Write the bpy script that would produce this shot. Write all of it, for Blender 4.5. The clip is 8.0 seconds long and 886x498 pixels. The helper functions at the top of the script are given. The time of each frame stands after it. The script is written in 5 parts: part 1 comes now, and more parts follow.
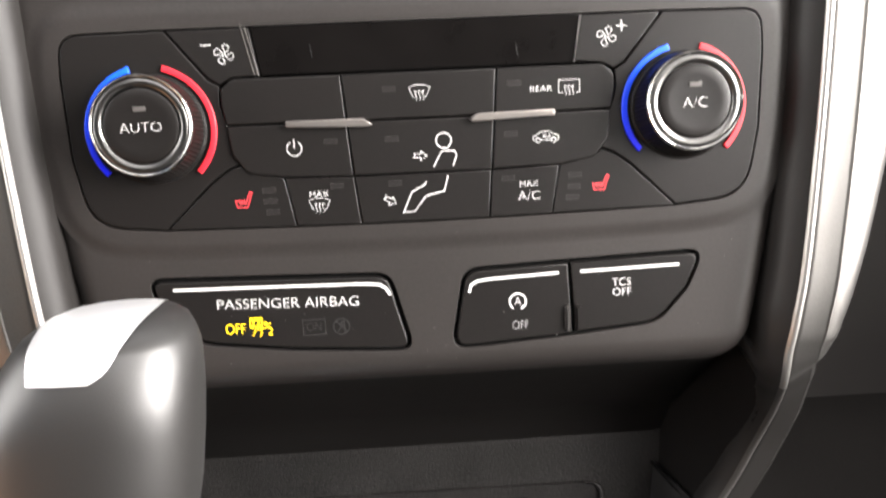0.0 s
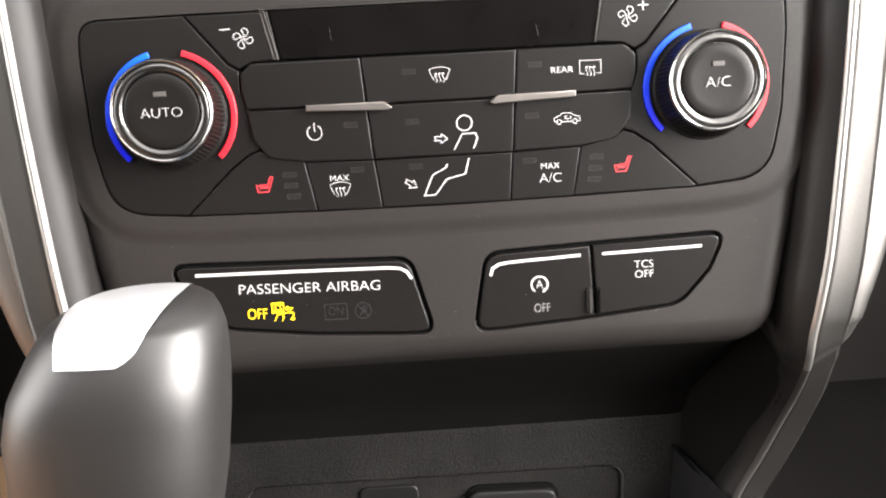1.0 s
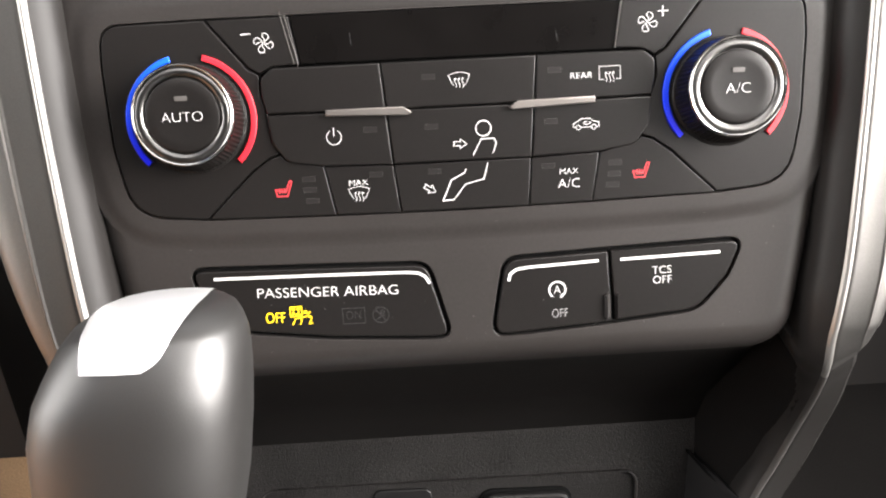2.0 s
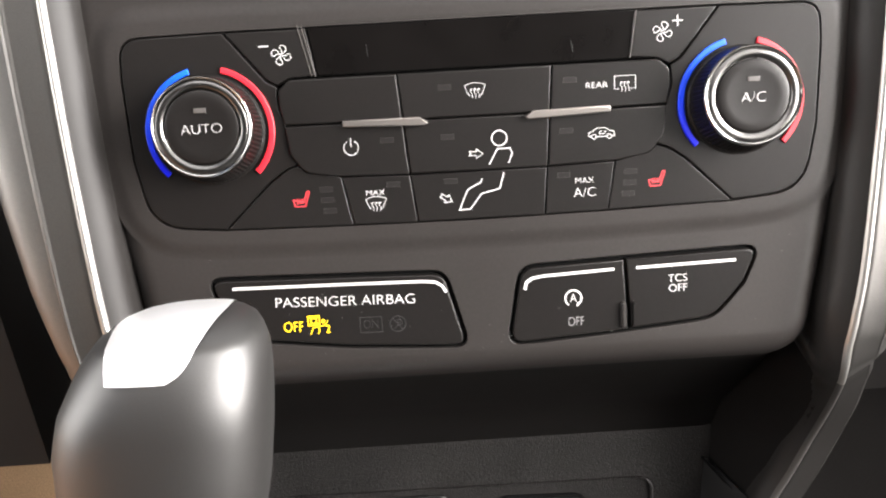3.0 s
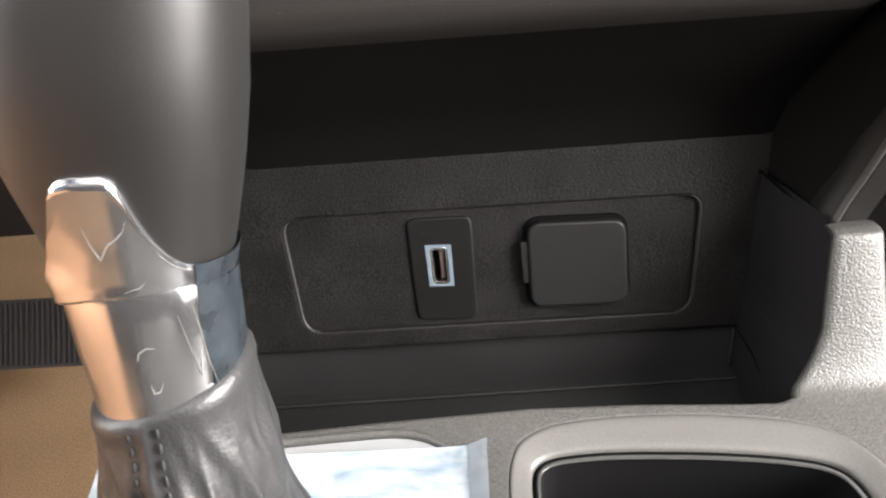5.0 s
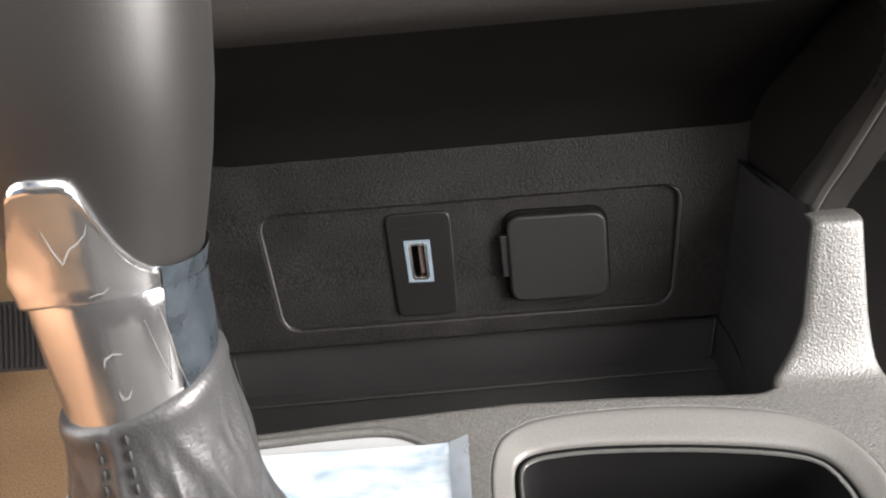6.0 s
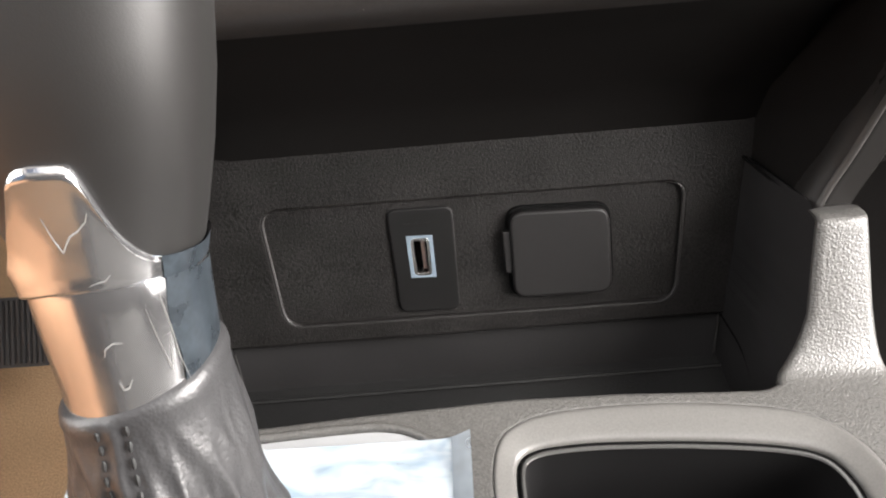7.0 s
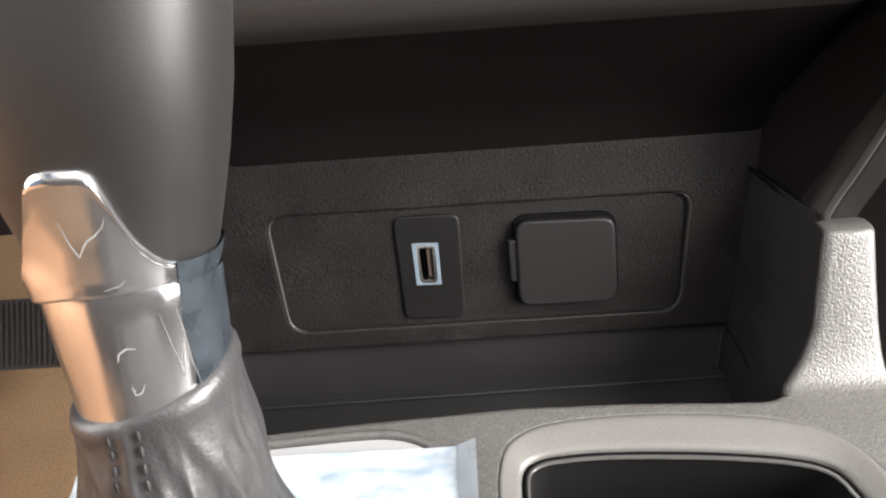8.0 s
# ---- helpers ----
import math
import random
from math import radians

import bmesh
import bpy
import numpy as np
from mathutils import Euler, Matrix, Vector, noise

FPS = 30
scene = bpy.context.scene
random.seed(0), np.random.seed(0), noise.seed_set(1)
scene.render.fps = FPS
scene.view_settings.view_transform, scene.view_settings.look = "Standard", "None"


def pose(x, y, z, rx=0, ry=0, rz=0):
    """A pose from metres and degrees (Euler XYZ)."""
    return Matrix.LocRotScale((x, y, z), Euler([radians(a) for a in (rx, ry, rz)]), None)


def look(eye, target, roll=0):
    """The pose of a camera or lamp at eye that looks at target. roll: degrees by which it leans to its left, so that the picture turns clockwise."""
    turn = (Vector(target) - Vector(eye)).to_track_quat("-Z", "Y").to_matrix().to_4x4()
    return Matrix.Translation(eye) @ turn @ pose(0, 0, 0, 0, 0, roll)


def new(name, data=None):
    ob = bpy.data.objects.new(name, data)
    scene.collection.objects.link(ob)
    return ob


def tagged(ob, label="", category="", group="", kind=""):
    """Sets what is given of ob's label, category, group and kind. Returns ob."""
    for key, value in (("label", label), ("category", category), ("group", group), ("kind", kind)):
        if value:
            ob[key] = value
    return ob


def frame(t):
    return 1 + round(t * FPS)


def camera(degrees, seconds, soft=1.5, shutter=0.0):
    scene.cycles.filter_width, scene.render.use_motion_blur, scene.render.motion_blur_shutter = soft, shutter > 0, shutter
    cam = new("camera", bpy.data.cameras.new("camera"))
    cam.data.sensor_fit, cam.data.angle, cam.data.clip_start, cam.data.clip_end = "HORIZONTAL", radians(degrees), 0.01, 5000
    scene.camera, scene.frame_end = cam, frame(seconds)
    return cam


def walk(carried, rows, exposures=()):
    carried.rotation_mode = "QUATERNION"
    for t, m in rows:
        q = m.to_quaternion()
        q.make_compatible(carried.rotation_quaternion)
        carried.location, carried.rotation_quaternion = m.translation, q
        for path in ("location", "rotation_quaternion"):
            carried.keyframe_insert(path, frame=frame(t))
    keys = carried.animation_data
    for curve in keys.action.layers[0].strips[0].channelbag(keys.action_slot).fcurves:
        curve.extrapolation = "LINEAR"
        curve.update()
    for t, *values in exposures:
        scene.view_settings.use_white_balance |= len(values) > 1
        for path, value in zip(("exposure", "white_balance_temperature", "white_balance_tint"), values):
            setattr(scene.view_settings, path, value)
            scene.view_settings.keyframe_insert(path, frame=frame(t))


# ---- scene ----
# The stack's own frame: x to the passenger, y into the dash, z up along the tilted control panel.
TILT, HEIGHT = 18.0, 0.62
STACK = pose(0, 0, HEIGHT, -TILT, 0, 0)
cam = camera(52.67, 8.0, soft=2.1, shutter=0.4)
PATH = [
    (0, (-0.0098, -0.2925, 0.0090), (0.0411, 0.6893, -0.1742), -2.52),
    (0.1, (-0.0097, -0.2922, 0.0086), (0.0433, 0.6867, -0.1889), -2.66),
    (0.2, (-0.0097, -0.2917, 0.0076), (0.0482, 0.6863, -0.1930), -2.95),
    (0.3, (-0.0095, -0.2913, 0.0065), (0.0470, 0.6881, -0.1877), -3.12),
    (0.4, (-0.0094, -0.2908, 0.0056), (0.0442, 0.6888, -0.1882), -3.25),
    (0.5, (-0.0095, -0.2907, 0.0052), (0.0384, 0.6894, -0.1875), -3.26),
    (0.6, (-0.0098, -0.2907, 0.0054), (0.0328, 0.6892, -0.1895), -3.22),
    (0.7, (-0.0103, -0.2909, 0.0059), (0.0289, 0.6868, -0.2006), -3.16),
    (0.8, (-0.0109, -0.2912, 0.0065), (0.0282, 0.6859, -0.2029), -3.11),
    (0.9, (-0.0120, -0.2915, 0.0070), (0.0266, 0.6875, -0.1929), -3.20),
    (1, (-0.0127, -0.2917, 0.0074), (0.0234, 0.6884, -0.1880), -3.13),
    (1.1, (-0.0132, -0.2916, 0.0076), (0.0210, 0.6872, -0.1940), -3.07),
    (1.2, (-0.0139, -0.2915, 0.0077), (0.0188, 0.6876, -0.1929), -3.00),
    (1.3, (-0.0144, -0.2914, 0.0078), (0.0152, 0.6877, -0.1936), -2.87),
    (1.4, (-0.0149, -0.2913, 0.0080), (0.0132, 0.6887, -0.1890), -2.79),
    (1.5, (-0.0152, -0.2914, 0.0082), (0.0148, 0.6893, -0.1850), -2.78),
    (1.7, (-0.0158, -0.2914, 0.0085), (0.0143, 0.6891, -0.1859), -2.84),
    (2.8, (-0.0181, -0.2926, 0.0110), (0.0054, 0.6881, -0.1829), -3.39),
    (3, (-0.0186, -0.2930, 0.0113), (-0.0005, 0.6887, -0.1785), -3.28),
    (3.1, (-0.0191, -0.2930, 0.0114), (-0.0026, 0.6887, -0.1784), -3.24),
    (3.2, (-0.0195, -0.2932, 0.0115), (-0.0038, 0.6885, -0.1782), -3.11),
    (3.3, (-0.0202, -0.2934, 0.0116), (-0.0024, 0.6887, -0.1760), -3.06),
    (3.4, (-0.0208, -0.2936, 0.0116), (-0.0027, 0.6889, -0.1735), -2.98),
    (3.5, (-0.0212, -0.2938, 0.0117), (-0.0037, 0.6890, -0.1723), -2.89),
    (3.6, (-0.0215, -0.2934, 0.0113), (-0.0005, 0.6897, -0.1706), -2.96),
    (3.7, (-0.0217, -0.2927, 0.0103), (0.0011, 0.6904, -0.1711), -2.98),
    (3.8, (-0.0220, -0.2918, 0.0087), (-0.0024, 0.6903, -0.1789), -2.92),
    (3.9, (-0.0223, -0.2904, 0.0067), (-0.0046, 0.6893, -0.1928), -2.87),
    (4, (-0.0229, -0.2891, 0.0044), (-0.0158, 0.6848, -0.2226), -2.66),
    (4.1, (-0.0279, -0.2858, -0.0027), (-0.0240, 0.6822, -0.2535), -2.54),
    (4.2, (-0.0284, -0.2808, -0.0101), (-0.0294, 0.6792, -0.2901), -2.68),
    (4.3, (-0.0300, -0.2759, -0.0184), (-0.0273, 0.6800, -0.3121), -3.09),
    (4.4, (-0.0281, -0.2702, -0.0246), (-0.0353, 0.6798, -0.3369), -3.49),
    (4.5, (-0.0255, -0.2654, -0.0308), (-0.0427, 0.6784, -0.3611), -3.77),
    (4.6, (-0.0246, -0.2625, -0.0381), (-0.0481, 0.6762, -0.3819), -3.73),
    (4.7, (-0.0242, -0.2616, -0.0431), (-0.0516, 0.6746, -0.3934), -3.81),
    (4.8, (-0.0239, -0.2611, -0.0470), (-0.0496, 0.6718, -0.4063), -3.99),
    (4.9, (-0.0229, -0.2593, -0.0505), (-0.0457, 0.6704, -0.4181), -4.12),
    (5, (-0.0220, -0.2579, -0.0523), (-0.0390, 0.6707, -0.4230), -4.31),
    (5.2, (-0.0214, -0.2570, -0.0527), (-0.0265, 0.6722, -0.4223), -4.66),
    (6.3, (-0.0191, -0.2537, -0.0534), (-0.0203, 0.6711, -0.4340), -4.99),
    (6.5, (-0.0191, -0.2534, -0.0537), (-0.0217, 0.6720, -0.4325), -4.96),
    (6.6, (-0.0191, -0.2534, -0.0541), (-0.0228, 0.6727, -0.4313), -4.91),
    (6.7, (-0.0193, -0.2535, -0.0545), (-0.0238, 0.6733, -0.4299), -4.85),
    (6.8, (-0.0195, -0.2537, -0.0549), (-0.0222, 0.6736, -0.4293), -4.84),
    (6.9, (-0.0197, -0.2538, -0.0553), (-0.0234, 0.6727, -0.4316), -4.76),
    (7, (-0.0199, -0.2539, -0.0554), (-0.0230, 0.6718, -0.4337), -4.76),
    (7.1, (-0.0201, -0.2539, -0.0545), (-0.0213, 0.6723, -0.4315), -4.87),
    (7.2, (-0.0202, -0.2540, -0.0524), (-0.0180, 0.6740, -0.4249), -5.10),
    (7.3, (-0.0204, -0.2541, -0.0498), (-0.0170, 0.6737, -0.4229), -5.30),
    (7.4, (-0.0206, -0.2541, -0.0477), (-0.0191, 0.6745, -0.4188), -5.40),
    (7.5, (-0.0208, -0.2542, -0.0468), (-0.0223, 0.6733, -0.4207), -5.38),
    (7.6, (-0.0212, -0.2541, -0.0476), (-0.0273, 0.6721, -0.4246), -5.12),
    (7.7, (-0.0218, -0.2541, -0.0495), (-0.0268, 0.6727, -0.4251), -4.80),
    (7.8, (-0.0225, -0.2540, -0.0519), (-0.0274, 0.6743, -0.4237), -4.39),
    (7.9, (-0.0230, -0.2539, -0.0538), (-0.0268, 0.6753, -0.4235), -4.06),
    (8, (-0.0232, -0.2539, -0.0546), (-0.0230, 0.6745, -0.4264), -4.01),
]
walk(cam, [(t, STACK @ look(eye, target, roll)) for t, eye, target, roll in PATH], exposures=((0.0, 0.33), (3.7, 0.3), (4.1, 0.1), (4.5, -0.15), (4.7, -0.05), (5.1, 0.18), (8.0, 0.18)))

# ---- world and lights ----
world = bpy.data.worlds.new("sky")
scene.world = world
world.use_nodes = True
wn, wl = world.node_tree.nodes, world.node_tree.links
sky = wn.new("ShaderNodeTexSky")
sky.sky_type, sky.sun_disc = "NISHITA", False
sky.sun_elevation, sky.sun_rotation = radians(48), radians(150)
wl.new(sky.outputs[0], wn["Background"].inputs[0])
wn["Background"].inputs[1].default_value = 0.08


def window_light(name, at, target, wide, high, power, colour=(1.0, 0.955, 0.92)):
    """Daylight that comes in through one glazed opening of the car."""
    lamp = bpy.data.lights.new(name, "AREA")
    lamp.shape, lamp.size, lamp.size_y, lamp.energy, lamp.color = "RECTANGLE", wide, high, power, colour
    ob = new(name, lamp)
    ob.matrix_world = look(at, target)
    return ob


window_light("daylight_passenger_window", (0.76, -0.36, 0.86), (0.0, -0.22, 0.6), 0.62, 0.68, 62.0)
window_light("daylight_open_passenger_door", (0.8, -0.42, 0.42), (0.0, -0.3, 0.5), 0.52, 0.4, 1.5)
window_light("daylight_rear_passenger_window", (0.64, -1.0, 1.0), (0.05, -0.1, 0.55), 0.42, 0.36, 5.0)
window_light("daylight_driver_window", (-0.77, -0.16, 0.8), (0.0, -0.25, 0.56), 0.56, 0.56, 8.0)
window_light("daylight_glass_roof", (0.0, -0.45, 1.25), (0.0, -0.2, 0.5), 0.8, 0.5, 4.2)
window_light("daylight_windscreen", (0.0, 0.45, 1.15), (0.0, -0.4, 0.5), 1.2, 0.4, 4.0)
scene.view_settings.exposure = 0.0


# ---- materials ----
def material(name, colour, rough=0.5, metal=0.0, spec=0.5, grain=0.0, grain_size=900.0, bump=0.0, bump_size=900.0, patch=0.15, patch_size=18.0, coat=0.0, kind="noise", glow=0.0):
    m = bpy.data.materials.new(name)
    m.use_nodes = True
    n, l = m.node_tree.nodes, m.node_tree.links
    b = n["Principled BSDF"]
    b.inputs["Metallic"].default_value = metal
    b.inputs["Specular IOR Level"].default_value = spec
    b.inputs["Coat Weight"].default_value = coat
    b.inputs["Coat Roughness"].default_value = 0.08
    co = n.new("ShaderNodeTexCoord")
    big = n.new("ShaderNodeTexNoise")
    big.inputs["Scale"].default_value, big.inputs["Detail"].default_value = patch_size, 4
    l.new(co.outputs["Object"], big.inputs["Vector"])
    fine = n.new("ShaderNodeTexNoise")
    fine.inputs["Scale"].default_value, fine.inputs["Detail"].default_value = grain_size, 3
    l.new(co.outputs["Object"], fine.inputs["Vector"])

    def ranged(src, lo, hi):
        r = n.new("ShaderNodeMapRange")
        r.inputs["From Min"].default_value, r.inputs["From Max"].default_value = 0.3, 0.7
        r.inputs["To Min"].default_value, r.inputs["To Max"].default_value = lo, hi
        l.new(src, r.inputs["Value"])
        return r.outputs[0]

    mul = n.new("ShaderNodeMath")
    mul.operation = "MULTIPLY"
    l.new(ranged(big.outputs["Fac"], 1 - patch, 1 + patch), mul.inputs[0])
    l.new(ranged(fine.outputs["Fac"], 1 - grain, 1 + grain), mul.inputs[1])
    tint = n.new("ShaderNodeVectorMath")
    tint.operation = "SCALE"
    tint.inputs[0].default_value = colour
    l.new(mul.outputs[0], tint.inputs["Scale"])
    l.new(tint.outputs[0], b.inputs["Base Color"])
    l.new(ranged(big.outputs["Fac"], max(rough - 0.5 * patch * rough, 0.02), min(rough + 0.5 * patch * rough, 1)), b.inputs["Roughness"])
    if glow:
        b.inputs["Emission Color"].default_value = (*colour, 1)
        b.inputs["Emission Strength"].default_value = glow
    if bump:
        if kind == "leather":
            tex = n.new("ShaderNodeTexVoronoi")
            tex.feature = "SMOOTH_F1"
            tex.inputs["Smoothness"].default_value = 0.6
            tex.inputs["Scale"].default_value = bump_size
            warp = n.new("ShaderNodeTexNoise")
            warp.inputs["Scale"].default_value = bump_size * 0.5
            mix = n.new("ShaderNodeVectorMath")
            mix.operation = "MULTIPLY_ADD"
            mix.inputs[1].default_value = [0.8 / bump_size] * 3
            l.new(co.outputs["Object"], warp.inputs["Vector"])
            l.new(warp.outputs["Color"], mix.inputs[0])
            l.new(co.outputs["Object"], mix.inputs[2])
            l.new(mix.outputs[0], tex.inputs["Vector"])
            out = tex.outputs["Distance"]
            flip = n.new("ShaderNodeMath")
            flip.operation, flip.inputs[0].default_value = "SUBTRACT", 1.0
            l.new(out, flip.inputs[1])
            out = flip.outputs[0]
        else:
            tex = n.new("ShaderNodeTexNoise")
            tex.inputs["Scale"].default_value, tex.inputs["Detail"].default_value = bump_size, 3
            l.new(co.outputs["Object"], tex.inputs["Vector"])
            out = tex.outputs["Fac"]
        bu = n.new("ShaderNodeBump")
        bu.inputs["Strength"].default_value, bu.inputs["Distance"].default_value = bump, 0.0004
        l.new(out, bu.inputs["Height"])
        l.new(bu.outputs[0], b.inputs["Normal"])
    return m


M_FASCIA = material("soft_black_plastic", (0.0165, 0.0145, 0.0136), 0.46, spec=0.24, grain=0.12, bump=0.06, bump_size=2600, patch=0.08)
M_BUTTON = material("matte_black_buttons", (0.0063, 0.0055, 0.0052), 0.37, spec=0.22, grain=0.1, bump=0.04, bump_size=3000, patch=0.06)
M_GLOSS = material("dark_display_glass", (0.0032, 0.0028, 0.0027), 0.22, spec=0.1, patch=0.2, patch_size=60)
M_SHADE_BLACK = material("shade_darkened_plastic", (0.0048, 0.0043, 0.0041), 0.6, spec=0.1, grain=0.2, grain_size=1500, bump=0.1, bump_size=1500, patch=0.1)
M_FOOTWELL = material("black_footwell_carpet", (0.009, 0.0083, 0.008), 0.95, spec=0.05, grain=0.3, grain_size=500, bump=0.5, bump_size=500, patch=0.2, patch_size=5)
M_DIALLAMP = material("grey_dial_lamp", (0.06, 0.056, 0.053), 0.25, patch=0.1)
M_SURR = material("silver_surround_paint", (0.5, 0.51, 0.52), 0.33, metal=0.6, grain=0.05, grain_size=3000, patch=0.05)
M_FILMEDGE = material("film_edge_glint", (0.09, 0.085, 0.08), 0.3, patch=0.1)
M_EDGE_LIGHT = material("edge_highlight_paint", (0.02, 0.019, 0.0185), 0.4, spec=0.5, patch=0.06)
M_DUST = material("pale_dust", (0.07, 0.067, 0.064), 0.8, patch=0.2)
M_LIP = material("satin_liner_lip", (0.06, 0.059, 0.057), 0.28, spec=0.7, patch=0.05)
M_GAP = material("black_gap", (0.003, 0.003, 0.003), 0.8, spec=0.05)
M_DARK = material("bin_black_plastic", (0.0082, 0.0075, 0.0072), 0.52, spec=0.2, grain=0.9, grain_size=1300, bump=0.75, bump_size=1300, patch=0.25, patch_size=45)
M_SOCKETP = material("usb_plate_plastic", (0.0062, 0.006, 0.006), 0.38, spec=0.3, grain=0.08, bump=0.05, bump_size=2500)
M_CAPP = material("socket_cap_rubber", (0.009, 0.0085, 0.0085), 0.48, spec=0.28, grain=0.08, bump=0.08, bump_size=2500, patch=0.06)
M_TUB = material("tub_black_plastic", (0.0075, 0.007, 0.007), 0.45, spec=0.3, grain=0.1, bump=0.08, bump_size=2500)
M_TUBW = material("tub_wall_plastic", (0.016, 0.0154, 0.0157), 0.42, spec=0.3, grain=0.1, bump=0.06, bump_size=2500)
M_MAT = material("ribbed_rubber_mat", (0.008, 0.008, 0.008), 0.6, spec=0.3, bump=0.6, bump_size=900)
M_CONSOLE = material("grained_console_plastic", (0.066, 0.064, 0.0605), 0.37, spec=0.5, grain=0.3, grain_size=1100, bump=0.5, bump_size=1250, patch=0.06, kind="leather")
M_RIM = material("satin_console_rim", (0.085, 0.082, 0.078), 0.36, grain=0.12, grain_size=1400, bump=0.14, bump_size=1500, patch=0.06)
M_SILVER = material("satin_silver_paint", (0.125, 0.1205, 0.1155), 0.42, metal=0.95, grain=0.08, grain_size=2500, bump=0.03, bump_size=2000, patch=0.05)
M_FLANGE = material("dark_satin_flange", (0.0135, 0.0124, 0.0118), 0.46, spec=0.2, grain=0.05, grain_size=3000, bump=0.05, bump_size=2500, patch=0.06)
M_FOOT_SHADE = material("foot_shade_satin", (0.011, 0.0102, 0.0097), 0.45, spec=0.22, grain=0.06, bump=0.05, bump_size=2500, patch=0.06)
M_FOOTBEAD_SHADE = material("foot_shade_bead", (0.05, 0.047, 0.045), 0.4, metal=0.3, spec=0.4, patch=0.06)
M_LINER = material("black_cup_liner", (0.006, 0.0058, 0.006), 0.5, spec=0.2, patch=0.1)
M_BEAD = material("bright_silver_bead", (0.34, 0.33, 0.315), 0.34, metal=0.8, patch=0.05)
M_CHROME = material("polished_chrome", (0.32, 0.313, 0.305), 0.2, metal=1.0, patch=0.06, patch_size=60)
M_BLADE = material("brushed_blade_metal", (0.24, 0.22, 0.205), 0.34, metal=0.85, patch=0.1)
M_RINGIN = material("satin_dark_chrome", (0.14, 0.1375, 0.134), 0.28, metal=1.0, patch=0.05)
M_COLLAR = material("satin_chrome_collar", (0.62, 0.62, 0.63), 0.16, metal=0.95, grain=0.04, patch=0.08, patch_size=40)
M_LEVER = material("dark_soft_grip", (0.0095, 0.0089, 0.0085), 0.45, spec=0.78, grain=0.08, grain_size=2000, bump=0.06, bump_size=2200, patch=0.05)
M_PLATE = material("pale_silver_inlay", (0.78, 0.78, 0.79), 0.3, metal=0.6, patch=0.04)
M_LEATHER = material("black_boot_leather", (0.03, 0.0296, 0.0306), 0.4, spec=0.6, grain=0.12, bump=0.2, bump_size=1100, patch=0.15, kind="leather")
M_CREASE = material("film_crease_glint", (0.3, 0.3, 0.29), 0.3, metal=0.4, patch=0.05)
M_WRAP = material("film_with_dark_reflection", (0.03, 0.037, 0.044), 0.3, metal=0.3, grain=0.2, grain_size=700, patch=0.3, patch_size=140)
M_THREAD = material("black_thread", (0.016, 0.016, 0.016), 0.7, spec=0.3)
M_WHITE = material("white_print", (0.5, 0.5, 0.49), 0.5, patch=0.02)
M_RED = material("red_print", (0.6, 0.04, 0.05), 0.5, patch=0.03)
M_REDARC = material("red_dial_arc", (0.5, 0.014, 0.026), 0.4, patch=0.05)
M_BLUEARC = material("blue_dial_arc", (0.015, 0.06, 0.85), 0.35, patch=0.05)
M_AMBER = material("amber_lit_symbol", (1.0, 0.66, 0.01), 0.5, patch=0.02, glow=0.7)
M_FAINT = material("unlit_symbol", (0.0125, 0.012, 0.0118), 0.45, patch=0.05)
M_GREYTXT = material("grey_print", (0.2, 0.2, 0.2), 0.5, patch=0.05)
M_LAMPWIN = material("smoked_lamp_window", (0.028, 0.026, 0.025), 0.32, patch=0.1)
M_LAMPFILL = material("smoked_lamp_fill", (0.0085, 0.0078, 0.0074), 0.3, spec=0.4, patch=0.1)
M_USB = material("blue_white_socket_plastic", (0.13, 0.165, 0.2), 0.35, patch=0.06)
M_STEEL = material("socket_steel", (0.75, 0.74, 0.72), 0.25, metal=1.0, patch=0.06)
M_TONGUE = material("socket_tongue", (0.1, 0.07, 0.06), 0.5)
M_CARPET = material("tan_carpet", (0.28, 0.188, 0.112), 0.95, spec=0.1, grain=0.3, grain_size=600, bump=1.0, bump_size=500, patch=0.15, patch_size=7)
M_PEDAL = material("pedal_rubber", (0.02, 0.0195, 0.02), 0.6, bump=0.1)
M_CABIN = material("dark_cabin_trim", (0.014, 0.013, 0.0125), 0.8, spec=0.2, patch=0.2, patch_size=4)
M_TAN = material("tan_seat_side", (0.8, 0.45, 0.25), 0.6, patch=0.12, patch_size=6)
M_ROOF = material("grey_headliner", (0.45, 0.44, 0.42), 0.9, patch=0.08, patch_size=5)

# the cold arc is printed from light to deep blue
bn, bl = M_BLUEARC.node_tree.nodes, M_BLUEARC.node_tree.links
bco, bsep, bmap, bmix = bn.new("ShaderNodeTexCoord"), bn.new("ShaderNodeSeparateXYZ"), bn.new("ShaderNodeMapRange"), bn.new("ShaderNodeMix")
bmix.data_type = "RGBA"
bmap.inputs["From Min"].default_value, bmap.inputs["From Max"].default_value = 0.024, 0.054
bmix.inputs["A"].default_value, bmix.inputs["B"].default_value = (0.004, 0.01, 0.75, 1), (0.006, 0.1, 0.82, 1)
bl.new(bco.outputs["Object"], bsep.inputs[0]), bl.new(bsep.outputs["Z"], bmap.inputs["Value"])
bl.new(bmap.outputs[0], bmix.inputs["Factor"])
bl.new(bmix.outputs["Result"], bn["Principled BSDF"].inputs["Base Color"])

